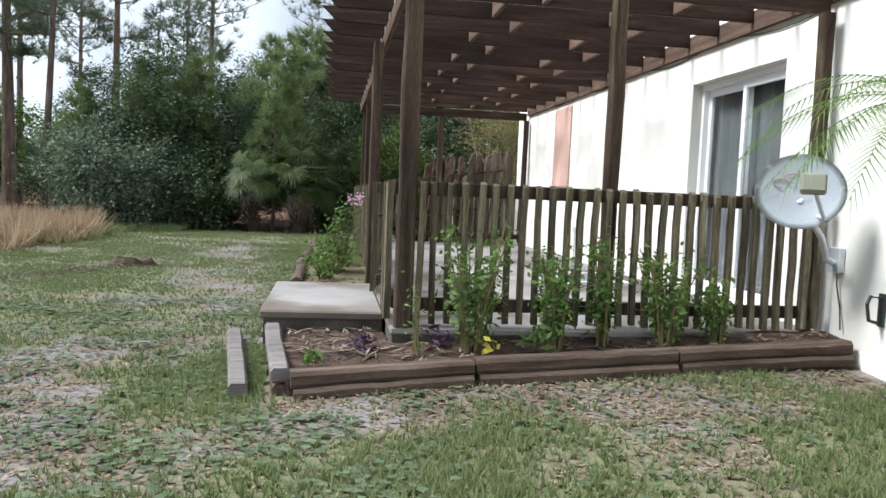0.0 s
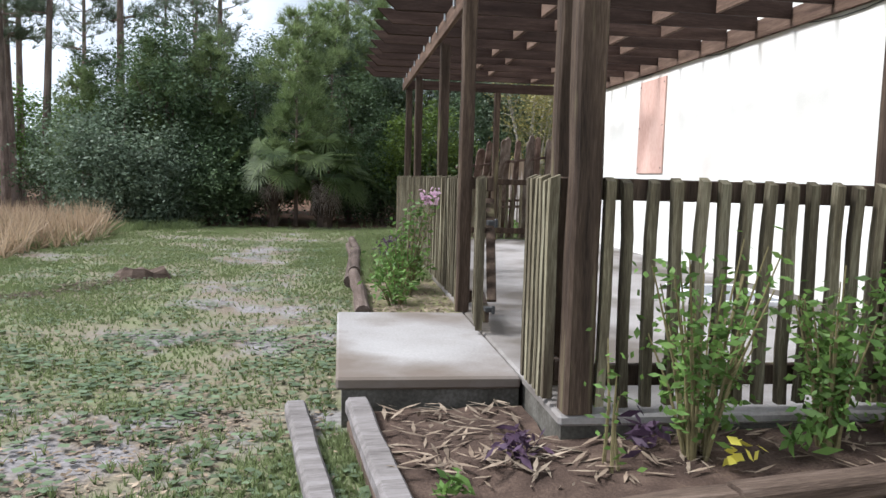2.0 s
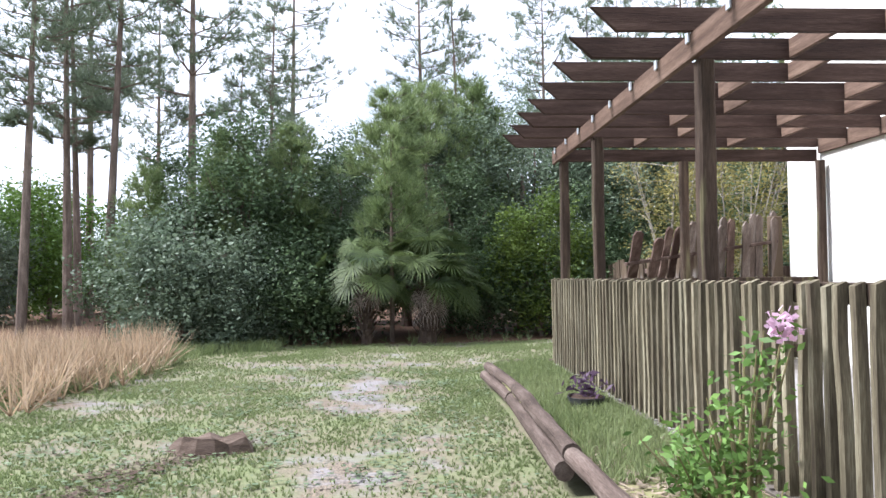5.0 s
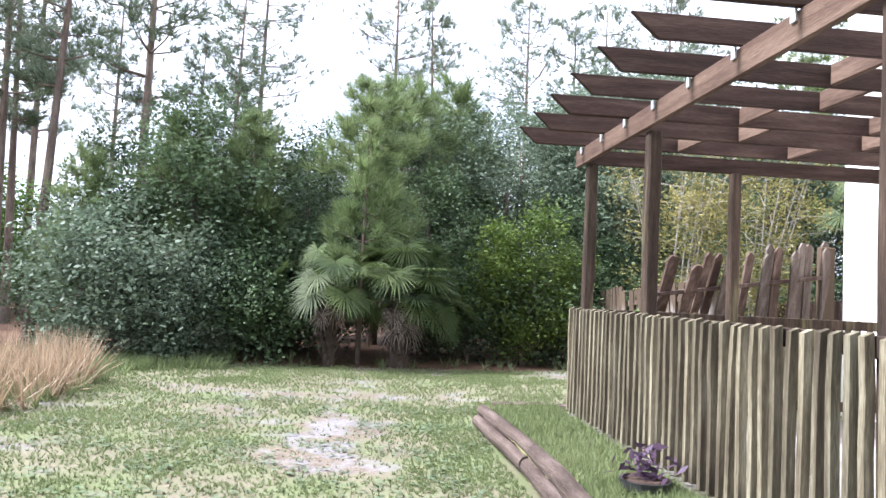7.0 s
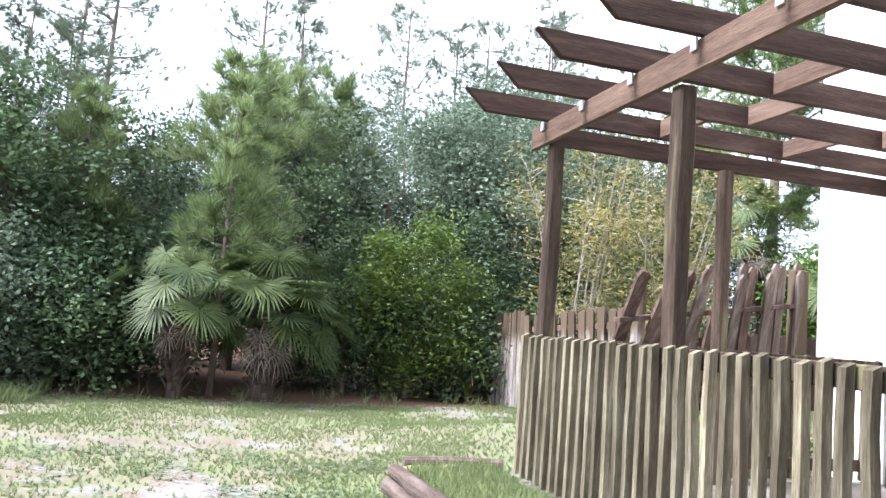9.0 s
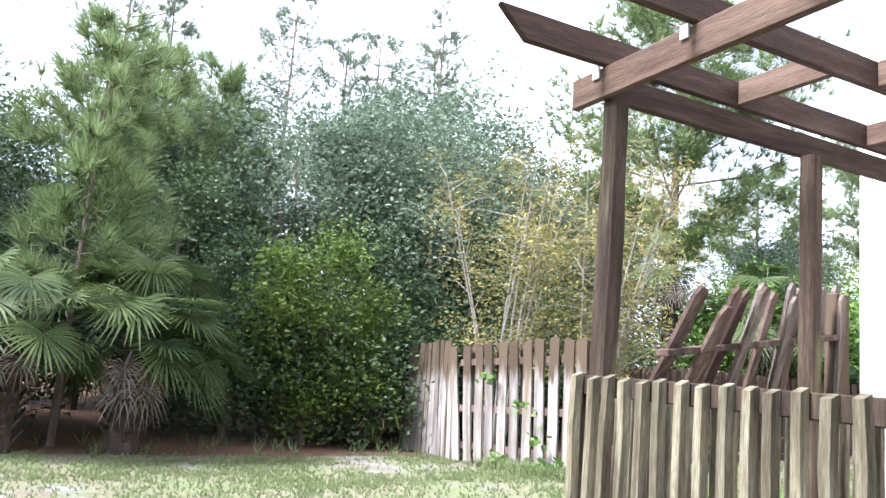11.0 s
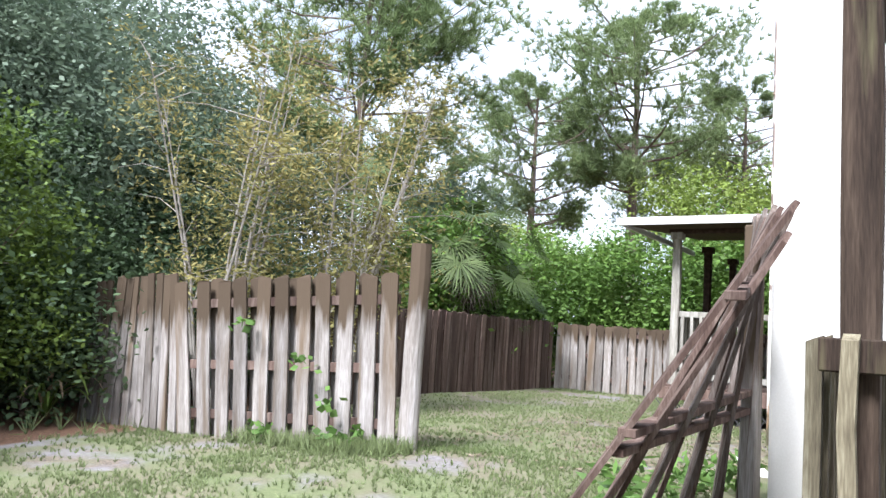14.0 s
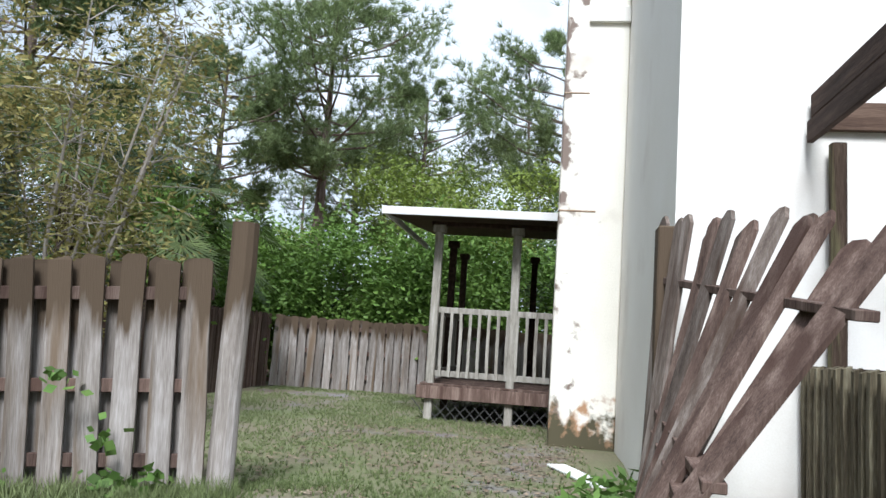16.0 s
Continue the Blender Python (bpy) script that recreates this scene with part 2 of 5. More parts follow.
M_metalroof = material("white_scrap_board", [(0.6, 0.6, 0.58), (0.75, 0.75, 0.73)], 3, 0.6, 0.1)


def ground_material():
    """Patchy lawn: turf, worn sandy soil with leaf litter, and pine straw under the trees; the turf, worn and straw masks come with the mesh."""
    m = bpy.data.materials.new("patchy_lawn")
    m.use_nodes = True
    n, l = m.node_tree.nodes, m.node_tree.links
    b = n["Principled BSDF"]
    b.inputs["Roughness"].default_value = 0.95
    b.inputs["Specular IOR Level"].default_value = 0.2
    tc = n.new("ShaderNodeTexCoord")

    def noise_of(scale, detail=5):
        t = n.new("ShaderNodeTexNoise")
        t.inputs["Scale"].default_value, t.inputs["Detail"].default_value = scale, detail
        l.new(tc.outputs["Object"], t.inputs["Vector"])
        return t.outputs["Fac"]

    def ramp_of(fac, low, high, a, c):
        r = n.new("ShaderNodeValToRGB")
        r.color_ramp.elements[0].position, r.color_ramp.elements[1].position = low, high
        r.color_ramp.elements[0].color, r.color_ramp.elements[1].color = (*a, 1), (*c, 1)
        l.new(fac, r.inputs["Fac"])
        return r.outputs["Color"]

    def blend(fac, a, c):
        x = n.new("ShaderNodeMix")
        x.data_type = "RGBA"
        l.new(fac, x.inputs["Factor"])
        l.new(a, x.inputs["A"])
        l.new(c, x.inputs["B"])
        return x.outputs["Result"]

    def mask_of(name, scale, low, high, gain=0.9):
        at = n.new("ShaderNodeAttribute")
        at.attribute_name = name
        add = n.new("ShaderNodeMath")
        add.operation, add.inputs[1].default_value = "MULTIPLY_ADD", gain
        l.new(noise_of(scale, 7), add.inputs[0])
        l.new(at.outputs["Fac"], add.inputs[2])
        r = n.new("ShaderNodeMapRange")
        r.inputs["From Min"].default_value, r.inputs["From Max"].default_value = low + gain / 2, high + gain / 2
        l.new(add.outputs[0], r.inputs["Value"])
        return r.outputs["Result"]

    grass = blend(ramp_of(noise_of(1.2, 6), 0.36, 0.56, (0, 0, 0), (1, 1, 1)), ramp_of(noise_of(46), 0.3, 0.7, (0.095, 0.112, 0.048), (0.15, 0.166, 0.08)), ramp_of(noise_of(38), 0.3, 0.7, (0.125, 0.113, 0.07), (0.178, 0.16, 0.105)))
    litter = ramp_of(noise_of(55, 8), 0.35, 0.68, (0.07, 0.055, 0.044), (0.235, 0.19, 0.14))
    sand = ramp_of(noise_of(30, 8), 0.3, 0.7, (0.12, 0.11, 0.107), (0.245, 0.225, 0.22))
    bare = blend(ramp_of(noise_of(2.6, 8), 0.44, 0.56, (0, 0, 0), (1, 1, 1)), litter, sand)
    straw = ramp_of(noise_of(60, 8), 0.3, 0.7, (0.055, 0.03, 0.018), (0.20, 0.115, 0.07))
    turf = blend(mask_of("turf", 3.2, 0.10, 0.44), bare, grass)
    l.new(blend(mask_of("straw", 1.8, 0.35, 0.65), turf, straw), b.inputs["Base Color"])
    bp = n.new("ShaderNodeBump")
    bp.inputs["Strength"].default_value, bp.inputs["Distance"].default_value = 0.45, 0.02
    l.new(noise_of(48, 8), bp.inputs["Height"])
    l.new(bp.outputs["Normal"], b.inputs["Normal"])
    return m


def glass_material():
    m = bpy.data.materials.new("door_glass")
    m.use_nodes = True
    b = m.node_tree.nodes["Principled BSDF"]
    b.inputs["Base Color"].default_value = (0.9, 0.95, 0.95, 1)
    b.inputs["Roughness"].default_value = 0.03
    b.inputs["Transmission Weight"].default_value = 1.0
    b.inputs["IOR"].default_value = 1.45
    return m


M_ground, M_glass = ground_material(), glass_material()
rnd = random.Random(7)


# ---- builders ----
def mesh_of(bm, name, mat, smooth=False):
    me = bpy.data.meshes.new(name)
    bm.to_mesh(me)
    bm.free()
    me.materials.append(mat)
    if smooth:
        me.polygons.foreach_set("use_smooth", [True] * len(me.polygons))
    return me


def raw_mesh(name, verts, faces, mat):
    me = bpy.data.meshes.new(name)
    me.from_pydata(verts, [], faces)
    me.materials.append(mat)
    me.update()
    return me


def part(name, bm, mat, parent=None, label="", smooth=False):
    me = bm if isinstance(bm, bpy.types.Mesh) else mesh_of(bm, name, mat, smooth)
    ob = new(name, me)
    ob.parent = parent
    if label:
        ob["label"] = label
    return ob


def thing(name, at, label, category, group="", kind=""):
    ob = new(name)
    ob.location = at
    return tagged(ob, label, category, group, kind)


def block(bm, lo, hi, bevel=0.0, m=None):
    """An upright box between two corners, its long edges eased; m places it."""
    c = [(a + b) / 2 for a, b in zip(lo, hi)]
    s = [b - a for a, b in zip(lo, hi)]
    mat = Matrix.Translation(c) @ Matrix.Diagonal((*s, 1))
    made = bmesh.ops.create_cube(bm, size=1, matrix=(m or Matrix()) @ mat)
    if bevel:
        edges = list({e for v in made["verts"] for e in v.link_edges})
        bmesh.ops.bevel(bm, geom=edges, offset=bevel, segments=1, affect="EDGES")
    return bm


def bar(bm, p, q, w, h, bevel=0.004, spin=0.0):
    """A board from p to q, w wide and h thick."""
    p, q = Vector(p), Vector(q)
    d = q - p
    m = Matrix.Translation(p) @ d.to_track_quat("Z", "Y").to_matrix().to_4x4() @ Matrix.Rotation(spin, 4, "Z")
    return block(bm, (-w / 2, -h / 2, 0), (w / 2, h / 2, d.length), bevel, m)


def rough_post(w, h, seed, bend=0.004, levels=7):
    """A square sawn post with a slight wander, as old timber has."""
    r = random.Random(seed)
    bm = bmesh.new()
    rings = []
    for i in range(levels + 1):
        z = h * i / levels
        ox, oy = r.uniform(-bend, bend), r.uniform(-bend, bend)
        k = w / 2 * r.uniform(0.94, 1.04)
        c = k * 0.24
        pts = [(-k + c, -k), (k - c, -k), (k, -k + c), (k, k - c), (k - c, k), (-k + c, k), (-k, k - c), (-k, -k + c)]
        rings.append([bm.verts.new((x + ox, y + oy, z)) for x, y in pts])
    for a, b in zip(rings, rings[1:]):
        for i in range(8):
            bm.faces.new((a[i], a[(i + 1) % 8], b[(i + 1) % 8], b[i]))
    bm.faces.new(rings[-1])
    bm.faces.new(rings[0][::-1])
    return bm


def tube(bm, pts, radii, sides=8):
    rings = []
    pts = [Vector(p) for p in pts]
    for i, p in enumerate(pts):
        d = (pts[min(i + 1, len(pts) - 1)] - pts[max(i - 1, 0)]).normalized()
        ref = Vector((1, 0, 0)) if abs((pts[-1] - pts[0]).normalized().x) < 0.75 else Vector((0, 1, 0))
        u = (ref - d * ref.dot(d)).normalized()
        v = d.cross(u)
        rings.append([bm.verts.new(p + radii[i] * (u * math.cos(a) + v * math.sin(a))) for a in (2 * math.pi * k / sides for k in range(sides))])
    for a, b in zip(rings, rings[1:]):
        for i in range(sides):
            bm.faces.new((a[i], a[(i + 1) % sides], b[(i + 1) % sides], b[i]))
    bm.faces.new(rings[0][::-1])
    bm.faces.new(rings[-1])
    return bm


def ground_z(x, y):
    s = min(1, max(0, (x + 1.6) / 5.0))
    s = s * s * (3 - 2 * s)
    f = 1 - min(1, max(0, (y - 18.9) / 4.2)) * min(1, max(0, (8 - x) / 3))
    f *= 0.45 + 0.55 * min(1, max(0, (y - 5.9) / 1.2))
    return 0.25 * s * f - 0.015 * min(6, max(0, -3 - x)) + 0.018 * noise.noise((x * 0.8, y * 0.8, 0.3)) + 0.008 * noise.noise((x * 3.1, y * 3.1, 1.3))


# ---- ground ----
def clamp(v):
    return min(1, max(0, v))


def worn(x, y):
    """The trodden sandy track that runs past the patio, and a bare patch by the gate."""
    a = math.exp(-((x + 1.55 + 0.35 * math.sin(y * 0.45)) / 0.75) ** 2) * (0.55 + 0.45 * noise.noise((x * 0.7, y * 0.5, 3.0)))
    return a * clamp((20 - y) / 3) + 0.5 * math.exp(-((x + 1.6) / 1.3) ** 2 - ((y - 5.0) / 1.8) ** 2)


def lush(x, y):
    """How much grass grows: 0 on bare soil, 1 in thick turf."""
    a = noise.noise((x * 0.9, y * 0.9, 5.0)) + 0.6 * noise.noise((x * 2.6, y * 2.6, 7.0))
    edge = 0.5 * math.exp(-((y - front_line(x) + 0.35) / 0.4) ** 2) if -0.2 < x < 3.7 else 0
    return clamp(0.62 + 0.75 * a - 0.62 * worn(x, y) - edge)


def woods(x, y):
    """The shaded pine-straw floor past the lawn's edge."""
    return max(clamp((y - 21.55 - 0.10 * max(0, -3 - x) - 0.35 * noise.noise((x * 0.6, 2.0, 0))) / 0.5) * clamp((3.4 - x) / 0.6), clamp((y - 22.4) / 0.4), clamp((x - 15.2) / 0.8))


def front_line(x):
    return 5.66 + (x + 0.15) * 0.12


def build_ground():
    def axis(lo, hi, step, far):
        a = list(np.arange(lo, hi + 1e-6, step))
        out, d = [], step
        x = hi
        while x < far:
            d *= 1.35
            x += d
            out.append(x)
        neg, d, x = [], step, lo
        while x > -far:
            d *= 1.35
            x -= d
            neg.append(x)
        return neg[::-1] + a + out
    xs, ys = axis(-9, 16, 0.16, 900), axis(-2, 26, 0.16, 900)
    verts = [(x, y, ground_z(x, y)) for y in ys for x in xs]
    w = len(xs)
    faces = [(j * w + i, j * w + i + 1, (j + 1) * w + i + 1, (j + 1) * w + i) for j in range(len(ys) - 1) for i in range(w - 1)]
    ob = new("ground", raw_mesh("ground", verts, faces, M_ground))
    ob.data.polygons.foreach_set("use_smooth", [True] * len(faces))
    for name, rule in (("turf", lush), ("straw", woods)):
        layer = ob.data.attributes.new(name, "FLOAT", "POINT")
        layer.data.foreach_set("value", [rule(x, y) for x, y, _ in verts])
    tagged(ob, "patchy lawn with bare sandy soil and leaf litter", "ground", kind="structure")


build_ground()


# ---- house ----
WX, NY, SLAB = 3.67, 16.27, 0.30
DOOR_Y0, DOOR_Y1, DOOR_Z1 = 7.18, 8.81, 2.42


def structure(name, bm, mat, label, category="wall"):
    return tagged(part(name, bm, mat), label, category, kind="structure")


bm = bmesh.new()
block(bm, (WX, 0.5, -0.2), (WX + 0.22, DOOR_Y0, 5.4))
block(bm, (WX, DOOR_Y1, -0.2), (WX + 0.22, NY, 5.4))
block(bm, (WX, DOOR_Y0, DOOR_Z1), (WX + 0.22, DOOR_Y1, 5.4))
block(bm, (WX, DOOR_Y0, -0.2), (WX + 0.22, DOOR_Y1, SLAB + 0.02))
structure("wall_west", bm, M_stucco, "cream stucco house wall along the patio")
bm = bmesh.new()
block(bm, (WX + 0.22, NY - 0.22, -0.2), (14, NY, 5.4))
structure("wall_north", bm, M_stucco, "cream stucco house wall facing the back yard")
bm = bmesh.new()
block(bm, (WX + 0.22, 0.5, -0.2), (14, 0.72, 5.4))
structure("wall_south", bm, M_stucco, "cream stucco house wall")
bm = bmesh.new()
block(bm, (13.78, 0.72, -0.2), (14, NY - 0.22, 5.4))
structure("wall_east", bm, M_stucco, "cream stucco house wall")
bm = bmesh.new()
block(bm, (WX - 0.05, 0.2, 5.4), (14.3, NY + 0.05, 5.62), 0.02)
structure("roof", bm, M_roof, "flat dark roof of the house", "roof")
# room behind the sliding door, its dimness put into the dark surface colour
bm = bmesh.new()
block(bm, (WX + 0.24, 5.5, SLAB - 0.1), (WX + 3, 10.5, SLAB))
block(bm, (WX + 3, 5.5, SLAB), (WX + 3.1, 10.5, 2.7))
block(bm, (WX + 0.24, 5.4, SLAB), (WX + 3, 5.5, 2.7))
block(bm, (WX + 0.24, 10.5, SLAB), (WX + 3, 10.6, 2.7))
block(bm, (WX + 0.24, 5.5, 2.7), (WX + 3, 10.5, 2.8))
structure("room_shell", bm, M_dark, "room behind the sliding door, dimness put into its dark surfaces", "room")


def chimney_material():
    """Cream stucco with brown mould running down its outer corner and moss and rust creeping up from the ground."""
    m = material("mould_streaked_stucco", [(0.70, 0.66, 0.57), (0.79, 0.75, 0.66), (0.83, 0.81, 0.74)], 1.4, 0.9, 0.2, (1, 1, 0.7), 0, 80)
    n, l = m.node_tree.nodes, m.node_tree.links
    b = n["Principled BSDF"]
    old = b.inputs["Base Color"].links[0].from_socket
    tc, sep = n.new("ShaderNodeTexCoord"), n.new("ShaderNodeSeparateXYZ")
    l.new(tc.outputs["Object"], sep.inputs[0])

    def patch(scale, axis, gain, low, high, colour, base):
        t, add, r, mx = n.new("ShaderNodeTexNoise"), n.new("ShaderNodeMath"), n.new("ShaderNodeMapRange"), n.new("ShaderNodeMix")
        t.inputs["Scale"].default_value, t.inputs["Detail"].default_value = scale, 8
        l.new(tc.outputs["Object"], t.inputs["Vector"])
        add.operation, add.inputs[1].default_value = "MULTIPLY_ADD", gain
        l.new(sep.outputs[axis], add.inputs[0])
        l.new(t.outputs["Fac"], add.inputs[2])
        r.inputs["From Min"].default_value, r.inputs["From Max"].default_value = low, high
        l.new(add.outputs[0], r.inputs["Value"])
        mx.data_type = "RGBA"
        mx.inputs["B"].default_value = (*colour, 1)
        l.new(r.outputs["Result"], mx.inputs["Factor"])
        l.new(base, mx.inputs["A"])
        return mx.outputs["Result"]

    c = patch(3.6, "Y", 0.42, 0.80, 0.86, (0.20, 0.155, 0.13), patch(1.3, "Y", 0.25, 0.62, 0.80, (0.58, 0.52, 0.45), old))
    c = patch(5.0, "Z", -0.55, 0.18, 0.30, (0.40, 0.24, 0.14), c)
    c = patch(7.0, "Z", -0.75, 0.12, 0.26, (0.085, 0.075, 0.045), c)
    l.new(c, b.inputs["Base Color"])
    return m


def chimney():
    t = thing("chimney", (7.2, NY, 0.1), "cream stucco chimney with brown mould stains on the house wall", "chimney")
    stained = chimney_material()
    bm = bmesh.new()
    block(bm, (0, 0.003, -0.15), (1.5, 0.70, 6.0), 0.015)
    part("shaft", bm, stained, t)
    bm = bmesh.new()
    block(bm, (-0.05, 0.003, 4.86), (-0.002, 0.46, 5.05), 0.01)
    part("ledge", bm, M_stucco, t)
    for z, y0 in ((2.69, 0.30), (4.03, 0.42)):
        bm = bmesh.new()
        block(bm, (-0.006, y0, z), (1.506, 0.706, z + 0.018), 0.003)
        part("crack_line", bm, M_foot, t, "dark horizontal joint")


chimney()


def sliding_door():
    t = thing("door_1", (WX + 0.10, DOOR_Y0, SLAB + 0.02), "white framed sliding glass door, closed, grey curtain behind", "door", kind="structure")
    w, h = DOOR_Y1 - DOOR_Y0, DOOR_Z1 - SLAB - 0.02
    bm = bmesh.new()
    block(bm, (0.002, 0.002, 0), (0.10, 0.055, h - 0.002), 0.004)
    block(bm, (0.002, w - 0.055, 0), (0.10, w - 0.002, h - 0.002), 0.004)
    block(bm, (0.002, 0.055, h - 0.06), (0.10, w - 0.055, h - 0.002), 0.004)
    block(bm, (0.002, 0.055, 0), (0.10, w - 0.055, 0.045), 0.004)
    part("door_frame", bm, M_white, t)
    for k, (y0, y1, x) in enumerate(((0.057, w / 2 + 0.03, 0.01), (w / 2 - 0.03, w - 0.057, 0.055))):
        bm = bmesh.new()
        block(bm, (x, y0, 0.047), (x + 0.035, y0 + 0.06, h - 0.062), 0.003)
        block(bm, (x, y1 - 0.06, 0.047), (x + 0.035, y1, h - 0.062), 0.003)
        block(bm, (x, y0 + 0.06, 0.047), (x + 0.035, y1 - 0.06, 0.12), 0.003)
        block(bm, (x, y0 + 0.06, h - 0.13), (x + 0.035, y1 - 0.06, h - 0.062), 0.003)
        s = part("door_sash", bm, M_white, t)
        bm = bmesh.new()
        block(bm, (x + 0.014, y0 + 0.058, 0.118), (x + 0.02, y1 - 0.058, h - 0.128))
        g = part("pane", bm, M_glass, s)
        g.visible_shadow = False
    bm = bmesh.new()
    n = 40
    pts = [(0.16 + 0.02 * math.sin(i * 1.3), 0.02 + (w - 0.04) * i / n) for i in range(n + 1)]
    a = [bm.verts.new((x, y, 0.03)) for x, y in pts]
    b = [bm.verts.new((x, y, h - 0.03)) for x, y in pts]
    for i in range(n):
        bm.faces.new((a[i], a[i + 1], b[i + 1], b[i]))
    bmesh.ops.solidify(bm, geom=bm.faces[:], thickness=0.004)
    curtain = new("door_curtain", mesh_of(bm, "door_curtain", M_curtain))
    curtain.location = t.location
    tagged(curtain, "grey curtain hanging behind the sliding glass door", "curtain")


sliding_door()


def boarded_window():
    t = thing("window_cover", (WX, 13.25, 2.02), "faded pink plywood board screwed over a wall opening", "board")
    bm = bmesh.new()
    block(bm, (-0.022, -0.42, -0.62), (-0.002, 0.42, 0.62), 0.004)
    part("panel", bm, M_board, t)
    for y in (-0.38, 0.38):
        for z in (-0.55, 0.0, 0.55):
            bm = bmesh.new()
            bmesh.ops.create_cone(bm, cap_ends=True, segments=8, radius1=0.012, radius2=0.009, depth=0.006, matrix=Matrix.Translation((-0.025, y, z)) @ Matrix.Rotation(radians(90), 4, "Y"))
            part("screw", bm, M_black, t)


boarded_window()


def wall_cable():
    bm = bmesh.new()
    pts = [(WX - 0.012, 6.7 + 0.3 * i, 2.70 - 0.035 * math.sin(i * 0.9) + 0.002 * i) for i in range(30)]
    tube(bm, pts, [0.005] * len(pts), 6)
    tagged(part("wall_cable", bm, M_black), "thin sagging dark cable run along the stucco wall", "cable")
    t = thing("conduit", (WX - 0.012, 12.37, SLAB), "short white conduit with a tap on the stucco wall", "pipe")
    bm = bmesh.new()
    tube(bm, [(0, 0, 0), (0, 0, 0.42), (-0.02, 0, 0.46)], [0.009] * 3, 8)
    part("pipe", bm, M_steel, t)
    bm = bmesh.new()
    block(bm, (-0.03, -0.03, 0.44), (0.004, 0.03, 0.50), 0.006)
    part("tap", bm, M_steel, t)


wall_cable()

# ---- patio ----
bm = bmesh.new()
block(bm, (0.47, 6.36, 0.25), (WX - 0.002, 11.2, SLAB), 0.012)
block(bm, (0.47, 11.21, 0.25), (WX - 0.002, 15.62, SLAB), 0.012)
structure("patio_slab", bm, M_patio, "worn wet-stained concrete patio slab", "patio")
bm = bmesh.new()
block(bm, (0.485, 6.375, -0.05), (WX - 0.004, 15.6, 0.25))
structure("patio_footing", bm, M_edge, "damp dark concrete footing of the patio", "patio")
bm = bmesh.new()
block(bm, (-0.44, 6.99, 0.235), (0.462, 8.79, SLAB - 0.003), 0.012)
structure("landing_slab", bm, M_concrete, "pale concrete landing slab before the gate", "slab")
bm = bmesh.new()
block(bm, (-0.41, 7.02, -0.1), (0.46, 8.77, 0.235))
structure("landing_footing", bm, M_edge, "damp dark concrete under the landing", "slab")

RAILX, RAILZ, SOUTHY, NORTHY = 0.49, 1.285, 6.44, 15.55


def picket_meshes(h, w=0.042, d=0.05, n=5, mat=M_picket):
    out = []
    for k in range(n):
        r = random.Random(50 + k)
        bm = bmesh.new()
        rings = []
        for i in range(5):
            z = h * i / 4
            ox, oy = r.uniform(-0.006, 0.006), r.uniform(-0.004, 0.004)
            a, b = w / 2 * r.uniform(0.92, 1.06), d / 2
            dz = 0.018 if i == 4 else 0
            rings.append([bm.verts.new((x + ox, y + oy, z - (dz if y < 0 else 0))) for x, y in ((-a, -b), (a, -b), (a, b), (-a, b))])
        for p, q in zip(rings, rings[1:]):
            for i in range(4):
                bm.faces.new((p[i], p[(i + 1) % 4], q[(i + 1) % 4], q[i]))
        bm.faces.new(rings[-1])
        bm.faces.new(rings[0][::-1])
        out.append(mesh_of(bm, "picket", mat))
    return out


PICKETS = picket_meshes(0.95, 0.039, 0.042)


def railing(name, p, q, out, label, step=0.10, inner=False, z0=0.36, group="patio railing", lean=0.0):
    """Rails from p to q with pickets on the side that out points to; inner adds a second row behind."""
    p, q, out = Vector((*p, 0)), Vector((*q, 0)), Vector(out)
    t = thing(name, (p.x, p.y, 0), label, "railing", group)
    d = (q - p)
    length, d = d.length, d.normalized()
    rot = math.atan2(d.y, d.x)
    for rn, z in (("top_rail", RAILZ - 0.055), ("bottom_rail", z0 + 0.09)):
        bm = bmesh.new()
        m = Matrix.Rotation(rot, 4, "Z")
        block(bm, (0, -0.019, z - 0.045), (length, 0.019, z + 0.045), 0.005, m)
        part(rn, bm, M_post, t)
    n = int(length / step)
    side = math.atan2(out.y, out.x) + math.pi / 2
    for row in ((0,) if not inner else (0, 1)):
        for i in range(n + (0 if row else 1)):
            s = (i + 0.5 * row) * step + rnd.uniform(-0.008, 0.008) + 0.01
            ob = new("picket", rnd.choice(PICKETS))
            ob.parent = t
            pos = d * s + out * ((0.045) * (1 if row == 0 else -1))
            zz = RAILZ - 0.95 + rnd.uniform(-0.012, 0.004) - (0.06 if row else 0)
            ob.matrix_basis = Matrix.Translation((pos.x, pos.y, zz)) @ Matrix.Rotation(side + (math.pi if row else 0), 4, "Z") @ Matrix.Rotation(rnd.uniform(-0.008, 0.008), 4, "X") @ Matrix.Rotation(rnd.uniform(-0.014, 0.014) + lean, 4, "Y")
    return t


railing("railing_south", (0.64, SOUTHY), (3.58, SOUTHY), (0, -1, 0), "weathered wooden picket railing with mossy stain behind the flower bed")
railing("railing_return", (0.50, 6.50), (0.50, 6.88), (-1, 0, 0), "short return of weathered wooden picket railing", 0.075)
railing("railing_west", (0.52, 8.87), (0.52, NORTHY), (-1, 0, 0), "long weathered wooden picket railing with greenish stain", 0.108, False, 0.31)
railing("railing_north", (0.58, 15.53), (3.58, 15.47), (0, 1, 0), "weathered wooden picket railing at the far patio end", 0.11)


